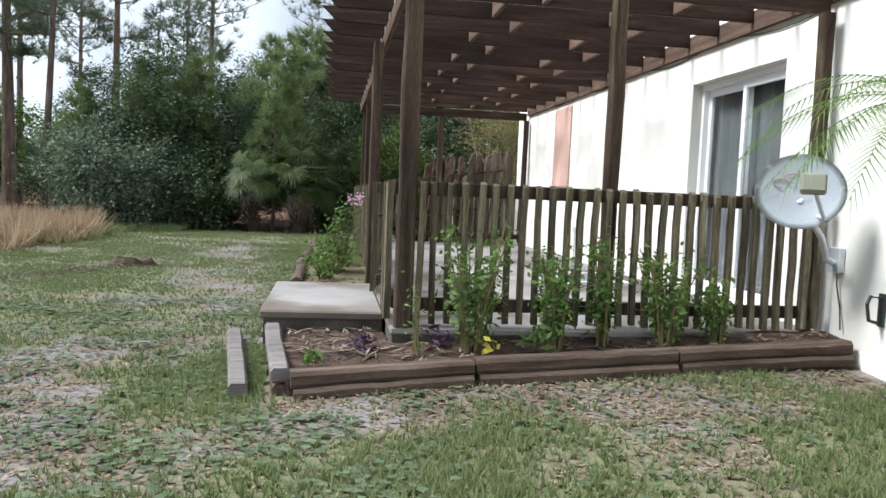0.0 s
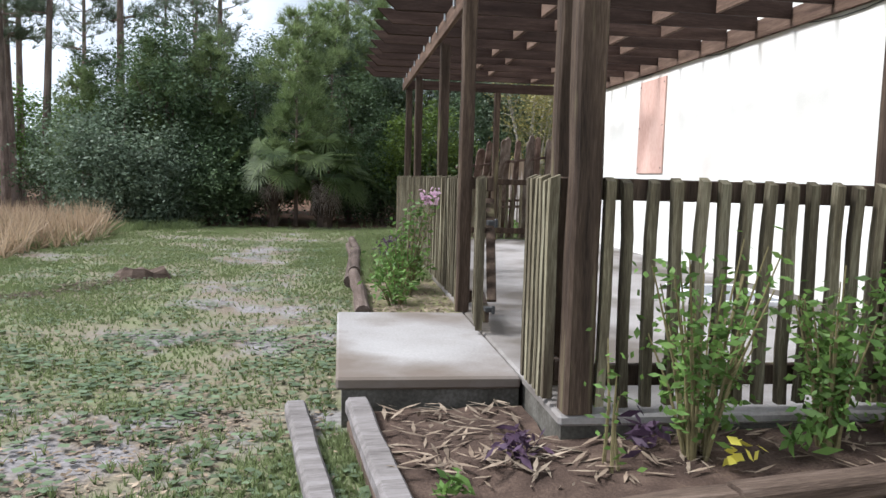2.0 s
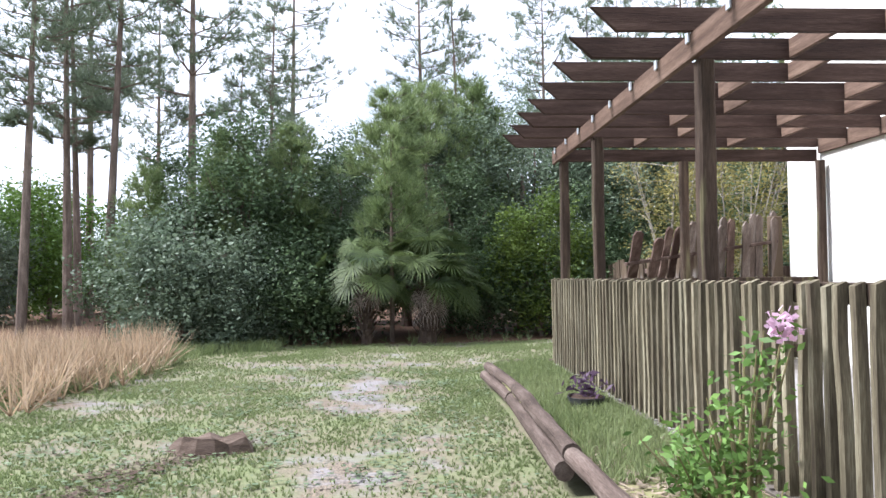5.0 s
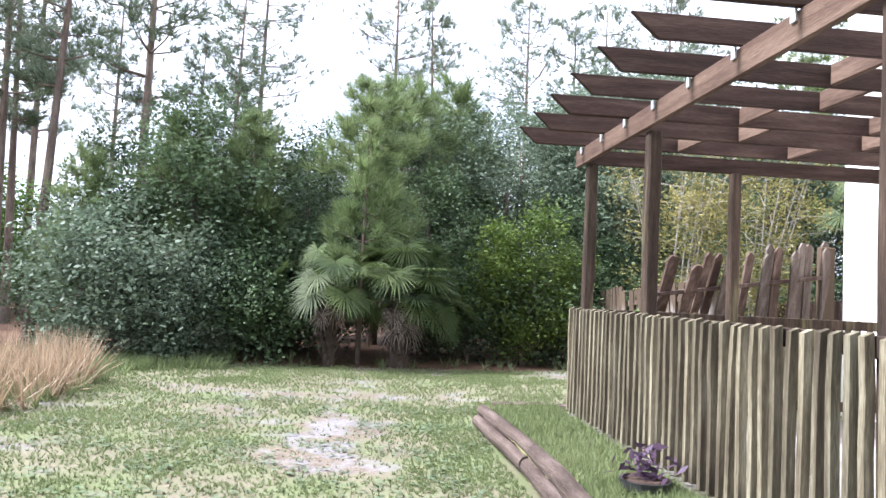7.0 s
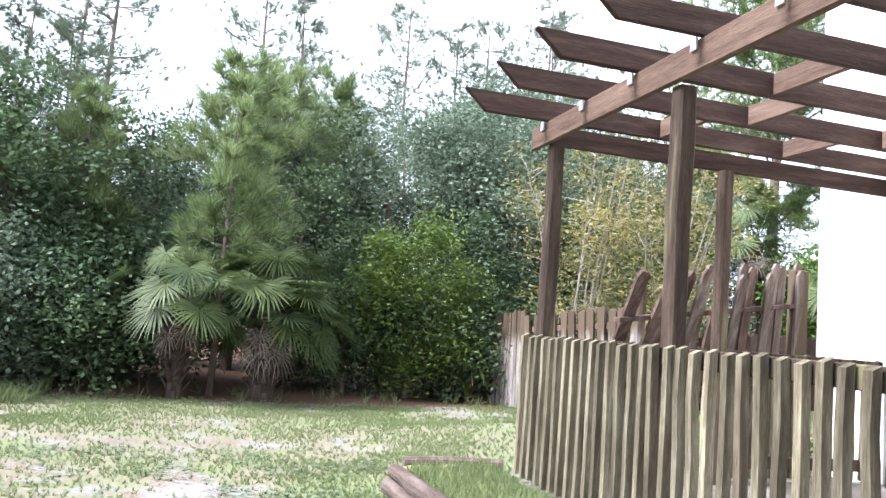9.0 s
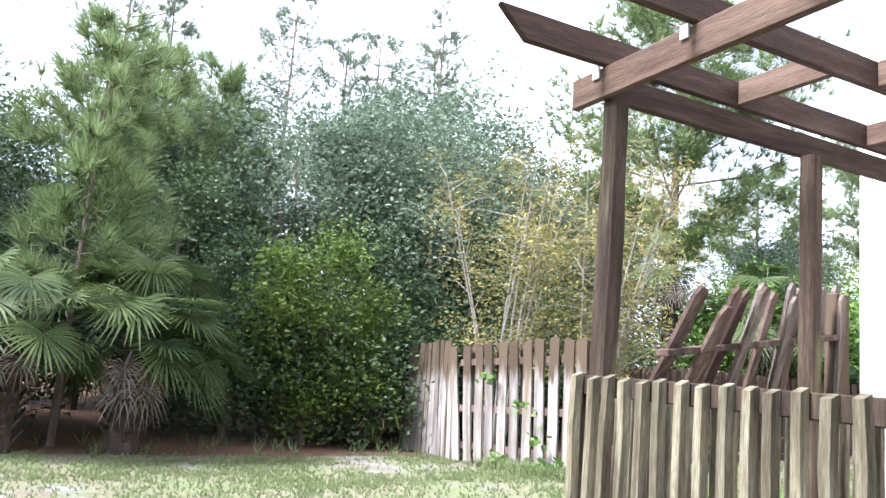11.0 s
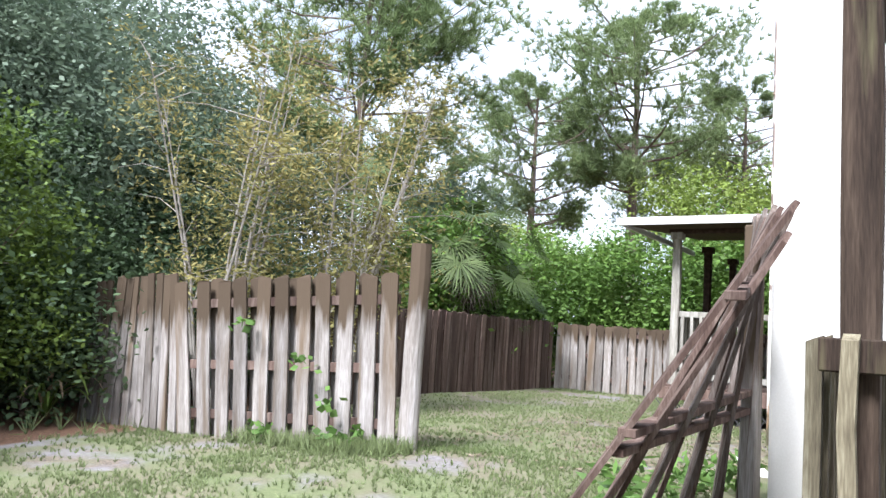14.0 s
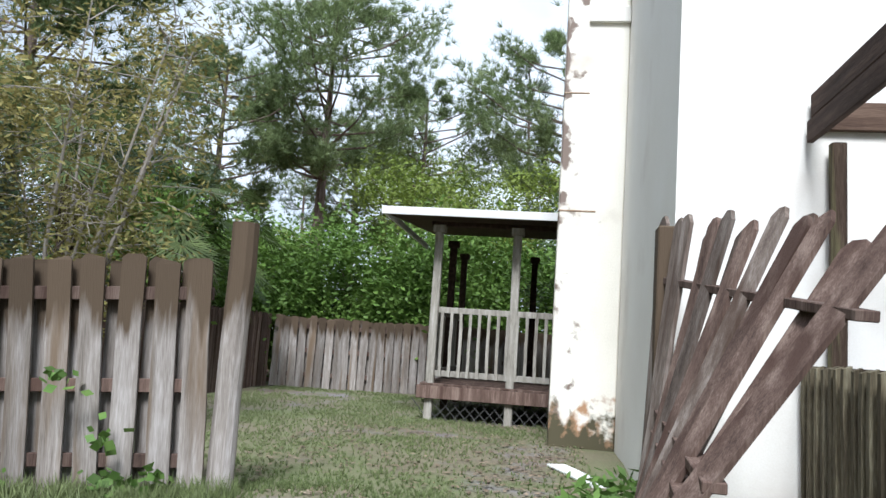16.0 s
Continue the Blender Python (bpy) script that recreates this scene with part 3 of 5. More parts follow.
def gate():
    t = railing("garden_gate", (0.575, 8.70), (0.47, 7.98), (-1, 0.14, 0), "open weathered wooden picket gate with black hardware", 0.085, False, 0.33, "gate")
    tagged(t, category="gate")
    bm = bmesh.new()
    bar(bm, (0.03, -0.04, 1.12), (-0.06, -0.66, 0.50), 0.06, 0.025)
    part("brace", bm, M_post, t)
    for z in (0.98, 0.45):
        bm = bmesh.new()
        block(bm, (-0.12, -0.775, z), (-0.08, -0.70, z + 0.03), 0.004)
        block(bm, (-0.08, -0.78, z - 0.012), (-0.06, -0.75, z + 0.04), 0.004)
        part("latch", bm, M_black, t, "black metal latch")


gate()


def pergola():
    t = thing("pergola", (0.55, 11, SLAB), "dark brown timber pergola with open rafters over the patio", "pergola")
    o = Vector((0.55, 11, SLAB))

    def put(name, bm, mat, parent=t, label=""):
        bmesh.ops.translate(bm, verts=bm.verts[:], vec=-o)
        return part(name, bm, mat, parent, label)

    posts = [(0.555, 6.42, 0.12), (0.59, 6.86, 0.095), (0.455, 8.83, 0.096), (0.61, 11.3, 0.10), (0.61, 13.92, 0.10), (0.61, 15.46, 0.10),
             (2.0, 6.53, 0.095), (3.56, 6.53, 0.09), (2.0, 15.42, 0.095), (3.58, 15.34, 0.085)]
    for k, (x, y, w) in enumerate(posts):
        bm = rough_post(w, 2.62 - SLAB - (0 if x < 1 else -0.0), 11 + k)
        bmesh.ops.translate(bm, verts=bm.verts[:], vec=(x, y, SLAB))
        put("post", bm, M_post)
    bm = bmesh.new()
    block(bm, (0.525, 6.2, 2.63), (0.565, 15.72, 2.79), 0.006)
    put("beam", bm, M_beam)
    bm = bmesh.new()
    block(bm, (WX - 0.045, 6.2, 2.72), (WX - 0.003, 15.47, 2.90), 0.005)
    put("ledger", bm, M_beam, t, "ledger board fixed to the stucco wall")
    for y in (15.49, 6.60):
        bm = bmesh.new()
        block(bm, (0.57, y - 0.02, 2.63), (WX - 0.05, y + 0.02, 2.77), 0.005)
        put("end_beam", bm, M_raf)
    prof = [(-0.10, 0.0), (0.06, -0.145), (3.07, -0.145), (3.07, 0.0)]
    for k in range(16):
        y = 15.47 - 0.60 * k
        r = random.Random(k)
        bm = bmesh.new()
        f = [bm.verts.new((0.0 + x, y - 0.019, 2.94 + z)) for x, z in prof]
        g = [bm.verts.new((0.0 + x, y + 0.019, 2.94 + z)) for x, z in prof]
        for v in f + g:
            if v.co.x > 1:
                v.co.x = WX - 0.05
            v.co.z += r.uniform(-0.006, 0.004) if v.co.x < 1 else 0
        bm.faces.new(f[::-1])
        bm.faces.new(g)
        for i in range(4):
            bm.faces.new((f[i], f[(i + 1) % 4], g[(i + 1) % 4], g[i]))
        bmesh.ops.recalc_face_normals(bm, faces=bm.faces[:])
        bmesh.ops.bevel(bm, geom=bm.edges[:], offset=0.004, segments=1, affect="EDGES")
        raf = put("rafter", bm, M_raf)
        bm = bmesh.new()
        block(bm, (0.512, y + 0.021, 2.735), (0.5235, y + 0.07, 2.80), 0.001)
        block(bm, (0.475, y + 0.021, 2.80), (0.56, y + 0.027, 2.915), 0.001)
        put("bracket", bm, M_steel, raf, "galvanised rafter bracket")
        if k:
            for x in ((1.45, 2.55) if k % 2 else (1.75, 2.9)):
                bm = bmesh.new()
                block(bm, (x - 0.019, y + 0.022, 2.80), (x + 0.019, y + 0.578, 2.935), 0.004)
                put("blocking", bm, M_beam)


pergola()


# ---- fences ----
def board_meshes(h, w, t, n, mat, dog=0.03, name="board"):
    """Fence boards with clipped top corners and a slight warp."""
    out = []
    for k in range(n):
        r = random.Random(int(h * 100) + k)
        bm = bmesh.new()
        rings = []
        for i in range(4):
            z = (h - dog) * i / 3
            ox, oy, a = r.uniform(-0.006, 0.006), r.uniform(-0.006, 0.006), w / 2 * r.uniform(0.95, 1.04)
            rings.append([bm.verts.new((x + ox, y + oy, z)) for x, y in ((-a, -t / 2), (a, -t / 2), (a, t / 2), (-a, t / 2))])
        b = w / 2 - dog
        dz = [r.uniform(-0.025, 0.005) for _ in range(2)]
        rings.append([bm.verts.new((x, y, h + (dz[0] if x < 0 else dz[1]))) for x, y in ((-b, -t / 2), (b, -t / 2), (b, t / 2), (-b, t / 2))])
        for p, q in zip(rings, rings[1:]):
            for i in range(4):
                bm.faces.new((p[i], p[(i + 1) % 4], q[(i + 1) % 4], q[i]))
        bm.faces.new(rings[-1])
        bm.faces.new(rings[0][::-1])
        out.append(mesh_of(bm, name, mat))
    return out


def fence_run(p, q, height, boards, step, label, rails=(0.25, 0.75, 1.35), face=1, tilt=(0.0, 0.0), behind=True, group="yard fence", mat=M_fence, start=0.0):
    """A shadow-box fence from p to q: boards on both sides of its rails."""
    p, q = Vector((*p, 0)), Vector((*q, 0))
    d = q - p
    length, d = d.length, d.normalized()
    side = Vector((-d.y, d.x, 0)) * face
    t = thing("board_fence", p, label, "fence", group)
    rot = math.atan2(d.y, d.x)

    def gz(s):
        c = p + d * s
        return ground_z(c.x, c.y)
    for z in rails:
        bm = bmesh.new()
        bar(bm, (0, 0, gz(0) + z), d * length + Vector((0, 0, gz(length) + z)), 0.038, 0.085)
        part("rail", bm, M_lean, t)
    for row in ((1, -1) if behind else (1,)):
        n = int(length / step)
        for i in range(n + (1 if row > 0 else 0)):
            s = (i + (0.5 if row < 0 else 0)) * step + rnd.uniform(-0.02, 0.02)
            ob = new("board", rnd.choice(boards))
            ob.parent = t
            pos = d * s + side * (0.032 if row > 0 else -0.06)
            lean = tilt[0] + (tilt[1] - tilt[0]) * s / length + rnd.uniform(-0.02, 0.02)
            ob.matrix_basis = Matrix.Translation((pos.x, pos.y, gz(s) + rnd.uniform(-0.03, 0.02))) @ Matrix.Rotation(rot, 4, "Z") @ Matrix.Rotation(lean, 4, "Y") @ Matrix.Rotation(rnd.uniform(-0.012, 0.012), 4, "X")
    return t


# the last set takes darker M_lean: the back fence's tree shade as colour
WIDE, SLATS, FARB, SHADEB = board_meshes(1.48, 0.152, 0.02, 5, M_fence), board_meshes(1.55, 0.115, 0.02, 4, M_fence, 0.012), board_meshes(1.34, 0.14, 0.02, 4, M_fence), board_meshes(1.34, 0.14, 0.02, 4, M_lean)
fence_run((3.42, 19.14), (3.14, 21.45), 1.5, WIDE, 0.225, "grey weathered shadow-box fence of wide dog-eared boards", (0.2, 0.66, 1.24), 1, (0.03, 0.14))
fence_run((3.12, 21.52), (3.22, 23.3), 1.55, SLATS, 0.14, "grey fence section of narrow slats, leaning a little", (0.3, 1.2), 1, (0.14, -0.09), False)
fence_run((6.0, 22.3), (12.72, 22.2), 1.35, SHADEB, 0.165, "weathered board fence at the back of the yard, tree shade put into its colour", (0.25, 0.7, 1.15), -1)
fence_run((12.85, 22.1), (14.6, 15.5), 1.4, FARB, 0.165, "pale weathered board fence along the side yard", (0.25, 0.7, 1.15), -1)


def fence_post(x, y, h, w, seed):
    bm = bmesh.new()
    r = random.Random(seed)
    pts = [(r.uniform(-0.008, 0.008), r.uniform(-0.008, 0.008), h * i / 6 - 0.05) for i in range(7)]
    tube(bm, pts, [w / 2 * r.uniform(0.96, 1.03) for _ in pts], 12)
    ob = part("fence_post", bm, M_fence)
    ob.location = (x, y, ground_z(x, y))
    tagged(ob, "thick round weathered fence post at the fence end", "post")


fence_post(3.46, 18.99, 1.75, 0.17, 5)


def collapsed_panel():
    """A fence panel still upright at the house corner and fallen over towards the patio at its free end."""
    t = thing("collapsed_fence_panel", (2.6, 16.6, 0.2), "reddish grey fence panel, twisted and collapsed against the patio", "fence")
    o = Vector((2.6, 16.6, 0.2))
    b0, b1 = Vector((3.56, 16.40, 0.16)), Vector((1.66, 16.90, 0.16))
    t0, t1 = Vector((3.52, 16.32, 2.12)), Vector((1.66, 15.80, 1.80))
    r = random.Random(3)
    n = 15
    for i in range(n):
        s = (i / (n - 1)) ** 1.15
        s += r.uniform(-0.012, 0.012)
        a, b = b0.lerp(b1, s), t0.lerp(t1, s)
        axis = (b - a)
        up = axis.normalized()
        across = (t1 - t0).normalized()
        nrm = up.cross(across).normalized()
        across = nrm.cross(up)
        back = i % 3 == 1
        ext = r.uniform(-0.07, 0.05)
        bm = bmesh.new()
        w, th, h = 0.105 * r.uniform(0.9, 1.08) * (1.35 if i >= n - 2 else 1), 0.024, axis.length + ext
        m = Matrix((across.to_4d(), nrm.to_4d(), up.to_4d(), (0, 0, 0, 1))).transposed()
        for k in range(3):
            for j in range(4):
                m[j][3] = 0 if j < 3 else 1
        m[3][0] = m[3][1] = m[3][2] = 0
        off = nrm * (0.035 if back else -0.035)
        m = Matrix.Translation(a - o + off) @ m @ Matrix.Rotation(r.uniform(-0.03, 0.03), 4, "Y")
        prof = [(-w / 2, 0), (w / 2, 0), (w / 2, h - 0.05), (w / 2 - 0.035, h), (-w / 2 + 0.035, h + r.uniform(-0.03, 0)), (-w / 2, h - 0.05)]
        f = [bm.verts.new(m @ Vector((x, -th / 2, z))) for x, z in prof]
        g = [bm.verts.new(m @ Vector((x, th / 2, z))) for x, z in prof]
        bm.faces.new(f)
        bm.faces.new(g[::-1])
        for k in range(6):
            bm.faces.new((f[k], g[k], g[(k + 1) % 6], f[(k + 1) % 6]))
        bmesh.ops.recalc_face_normals(bm, faces=bm.faces[:])
        part("board", bm, M_fence_old if i < 4 or (r.random() < 0.45 and i < n - 3) else M_lean, t)
    for fr, ex in ((0.80, 0.20), (0.42, 0.12), (0.36, 0.08)):
        bm = bmesh.new()
        p, q = b0.lerp(t0, fr) - o, b1.lerp(t1, fr) - o
        q = q + (q - p).normalized() * ex
        bar(bm, p, q, 0.085, 0.04)
        part("rail", bm, M_lean, t)


collapsed_panel()
bm = bmesh.new()
block(bm, (3.44, 16.30, 0.1), (3.60, 16.40, 2.05), 0.01)
tagged(part("gate_post", bm, M_fence), "grey weathered fence post at the house corner", "post")


# ---- porch ----
def porch():
    t = thing("back_porch", (9.0, 18.0, 0.25), "weathered covered wooden porch on posts with a picket rail", "porch")
    o = Vector((9.0, 18.0, 0.25))

    def put(name, bm, mat, label=""):
        bmesh.ops.translate(bm, verts=bm.verts[:], vec=-o)
        return part(name, bm, mat, t, label)
    X0, X1, Y0, Y1, D = 9.0, 12.2, 15.9, 18.6, 0.73
    for k, (x, y) in enumerate(((X0, 18.54), (X0, 17.48), (X0, 16.42), (X1, 18.54), (X1, 17.3), (10.6, 18.54))):
        bm = rough_post(0.11, 2.63, 80 + k, 0.003)
        bmesh.ops.translate(bm, verts=bm.verts[:], vec=(x, y, 0.2))
        block(bm, (x - 0.075, y - 0.085, 2.75), (x + 0.075, y + 0.085, 2.85), 0.008)
        put("post", bm, M_greypaint if k < 3 else M_raf)
    for i in range(22):
        bm = bmesh.new()
        block(bm, (X0 - 0.1 + i * 0.152, Y0, D - 0.03), (X0 - 0.1 + i * 0.152 + 0.145, Y1 + 0.06, D), 0.003)
        put("deck_board", bm, M_lean)
    bm = bmesh.new()
    block(bm, (X0 - 0.11, Y0, D - 0.20), (X0 - 0.07, Y1 + 0.1, D - 0.032), 0.005)
    block(bm, (X0 - 0.07, Y1 + 0.06, D - 0.20), (X1 + 0.1, Y1 + 0.1, D - 0.032), 0.005)
    put("rim_board", bm, M_lean)
    for z in (1.70, 0.86):
        bm = bmesh.new()
        block(bm, (X0 - 0.02, Y0, z - 0.04), (X0 + 0.02, 18.5, z + 0.04), 0.005)
        block(bm, (X0 + 0.06, 18.52, z - 0.04), (X1, 18.56, z + 0.04), 0.005)
        put("hand_rail", bm, M_greypaint)
    short = picket_meshes(0.86, 0.04, 0.035, 3, M_greypaint)
    spots = [(X0 - 0.038, 18.42 - 0.125 * i, 0) for i in range(20)] + [(X0 + 0.2 + 0.14 * i, 18.60, 1) for i in range(21)]
    for x, y, turn in spots:
        ob = new("picket", rnd.choice(short))
        ob.parent = t
        ob.matrix_basis = Matrix.Translation(Vector((x, y, 0.82)) - o) @ Matrix.Rotation(radians(90) * (1 - turn), 4, "Z")
    bm = bmesh.new()
    for i in range(18):
        for s in (1, -1):
            y = 18.5 - 0.13 * i
            bar(bm, (X0 - 0.02, y, 0.22), (X0 - 0.02, y - 0.3 * s * 0.9, 0.52), 0.02, 0.008, 0.0)
    put("lattice", bm, M_dark, "dark lattice skirt")
    bm = bmesh.new()
    f = [(X0 - 0.55, 19.2, 2.90), (X0 - 0.55, 15.6, 2.90), (X1 + 0.5, 15.6, 3.25), (X1 + 0.5, 19.2, 3.25)]
    a = [bm.verts.new(p) for p in f]
    b = [bm.verts.new((p[0], p[1], p[2] + 0.06)) for p in f]
    bm.faces.new(a)
    bm.faces.new(b[::-1])
    for i in range(4):
        bm.faces.new((a[i], b[i], b[(i + 1) % 4], a[(i + 1) % 4]))
    bmesh.ops.recalc_face_normals(bm, faces=bm.faces[:])
    put("roof", bm, M_roof)
    bm = bmesh.new()
    block(bm, (X0 - 0.58, 15.6, 2.88), (X0 - 0.555, 19.24, 2.985), 0.004)
    block(bm, (X0 - 0.555, 19.205, 2.90), (X1, 19.24, 2.985), 0.004)
    put("fascia", bm, M_fascia, "pale painted fascia")
    bm = bmesh.new()
    block(bm, (X0 - 0.05, 15.9, 2.83), (X0 + 0.05, 18.65, 2.895), 0.006)
    put("header", bm, M_raf)


porch()


# ---- beds ----
def heap(name, outline, z_of, mat, label, step=0.07, category="flower bed"):
    """A soil surface filling a box outline (x0, y0, x1, y1)."""
    x0, y0, x1, y1 = outline
    nx, ny = max(2, int((x1 - x0) / step)), max(2, int((y1 - y0) / step))
    verts, faces = [], []
    for j in range(ny + 1):
        for i in range(nx + 1):
            x, y = x0 + (x1 - x0) * i / nx, y0 + (y1 - y0) * j / ny
            verts.append((x, y, z_of(x, y) + 0.02 * noise.noise((x * 6, y * 6, 2))))
    w = nx + 1
    for j in range(ny):
        for i in range(nx):
            faces.append((j * w + i, j * w + i + 1, (j + 1) * w + i + 1, (j + 1) * w + i))
    ob = new(name, raw_mesh(name, verts, faces, mat))
    ob.data.polygons.foreach_set("use_smooth", [True] * len(faces))
    return tagged(ob, label, category, kind="structure")


def bed_z(x, y):
    return 0.11 + 0.15 * min(1, max(0, (x + 0.1) / 3.6)) + 0.06 * min(1, max(0, (y - 6.0) / 0.4))


heap("bed_front", (-0.24, 5.66, 3.66, 6.42), lambda x, y: bed_z(x, y) - (0.4 if y < front_line(x) + 0.0 else 0), M_mulch, "dark mulch flower bed before the railing")
heap("bed_corner", (-0.3, 6.42, 0.47, 6.99), lambda x, y: 0.14 + 0.03 * x, M_mulch, "dark mulch flower bed beside the landing")
heap("bed_side", (-0.26, 8.80, 0.47, 16.1), lambda x, y: 0.24 + 0.05 * (x + 0.2), M_bed, "grassy raised bed strip along the railing")


def timber(name, p, q, w, h, mat, label, seed):
    """A landscape timber: two flat faces, two rounded ones, cracked ends."""
    r = random.Random(seed)
    p, q = Vector(p), Vector(q)
    d = q - p
    bm = bmesh.new()
    rings = []
    n = 9
    for i in range(n):
        k = r.uniform(0.95, 1.03)
        prof = [(-w / 2, -h * 0.25), (-w * 0.36, -h / 2), (w * 0.36, -h / 2), (w / 2, -h * 0.25), (w / 2, h * 0.25), (w * 0.36, h / 2), (-w * 0.36, h / 2), (-w / 2, h * 0.25)]
        jy, jz = r.uniform(-0.004, 0.004), r.uniform(-0.004, 0.004)
        rings.append([bm.verts.new((d.length * i / (n - 1), y * k + jy, z * k + jz)) for y, z in prof])
    for a, b in zip(rings, rings[1:]):
        for i in range(8):
            bm.faces.new((a[i], b[i], b[(i + 1) % 8], a[(i + 1) % 8]))
    bm.faces.new(rings[0])
    bm.faces.new(rings[-1][::-1])
    bmesh.ops.recalc_face_normals(bm, faces=bm.faces[:])
    ob = part(name, bm, mat)
    ob.matrix_world = Matrix.Translation(p) @ d.to_track_quat("X", "Z").to_matrix().to_4x4()
    return tagged(ob, label, "timber", "bed edging")


EDGE = [(-0.15, 0.12), (0.93, 0.18), (2.28, 0.228), (3.62, 0.268)]
for k, ((xa, za), (xb, zb)) in enumerate(zip(EDGE, EDGE[1:])):
    a, b = (xa + 0.01, front_line(xa), za), (xb - 0.006, front_line(xb - 0.02), zb - 0.004)
    timber("bed_timber", a, b, 0.12, 0.09, M_timber, "dark rotting landscape timber edging the flower bed", 20 + k)
    timber("bed_timber", (a[0] + 0.02, a[1] - 0.02, a[2] - 0.088), (b[0], b[1] - 0.02, b[2] - 0.088), 0.12, 0.09, M_timber, "dark rotting landscape timber edging the flower bed", 30 + k)
timber("bed_timber", (-0.20, 5.70, 0.13), (-0.34, 6.96, 0.165), 0.11, 0.09, M_timber_grey, "grey bleached landscape timber edging the flower bed", 41)
timber("bed_timber", (-0.19, 5.68, 0.04), (-0.33, 6.94, 0.075), 0.11, 0.09, M_timber, "dark rotting landscape timber edging the flower bed", 42)
timber("loose_timber", (-0.42, 5.62, 0.06), (-0.64, 7.25, 0.07), 0.11, 0.09, M_timber_grey, "grey bleached loose timber lying on the lawn", 43)
LOGS = [(-0.25, 8.86, 0.27), (-0.28, 11.1, 0.29), (-0.20, 13.88, 0.27), (-0.23, 16.05, 0.22)]
for k, (a, b) in enumerate(zip(LOGS, LOGS[1:])):
    ya = Vector(b) - Vector(a)
    bm = bmesh.new()
    r = random.Random(60 + k)
    pts = [Vector(a) + ya * (0.008 + 0.984 * i / 8) + Vector((r.uniform(-0.01, 0.01), 0, r.uniform(-0.01, 0.01))) for i in range(9)]
    tube(bm, pts, [0.058 * r.uniform(0.88, 1.1) for _ in pts], 12)
    tagged(part("edging_log", bm, M_log), "weathered round log edging the side bed", "log", "bed edging logs")
for k, (a, b) in enumerate(zip(LOGS[1:], LOGS[2:])):
    bm = bmesh.new()
    a, b = Vector(a) + Vector((-0.045, 0.03, -0.10)), Vector(b) + Vector((-0.045, -0.03, -0.10))
    tube(bm, [a.lerp(b, i / 6) for i in range(7)], [0.06] * 7, 12)
    tagged(part("edging_log", bm, M_log), "weathered lower log under the bed edging", "log", "bed edging logs")
bm = bmesh.new()
tube(bm, [(-0.05, 16.5, 0.20), (0.3, 16.47, 0.21), (0.75, 16.42, 0.21)], [0.05, 0.052, 0.05], 10)
tagged(part("edging_log", bm, M_log), "weathered short log lying across the bed end", "log", "bed edging logs")


def stump():
    bm = bmesh.new()
    r = random.Random(9)
    base, top = [], []
    for i in range(14):
        a = 2 * math.pi * i / 14
        k = r.uniform(0.8, 1.2)
        base.append(bm.verts.new((0.36 * k * math.cos(a), 0.24 * k * math.sin(a), -0.04)))
        top.append(bm.verts.new((0.28 * k * math.cos(a), 0.18 * k * math.sin(a), 0.09 + r.uniform(-0.05, 0.06))))
    for i in range(14):
        bm.faces.new((base[i], base[(i + 1) % 14], top[(i + 1) % 14], top[i]))
    c = bm.verts.new((0, 0, 0.07))
    for i in range(14):
        bm.faces.new((top[i], top[(i + 1) % 14], c))
    ob = part("tree_stump", bm, M_timber)
    ob.location = (-2.72, 12.75, ground_z(-2.72, 12.75))
    tagged(ob, "low weathered tree stump in the lawn", "stump")


stump()


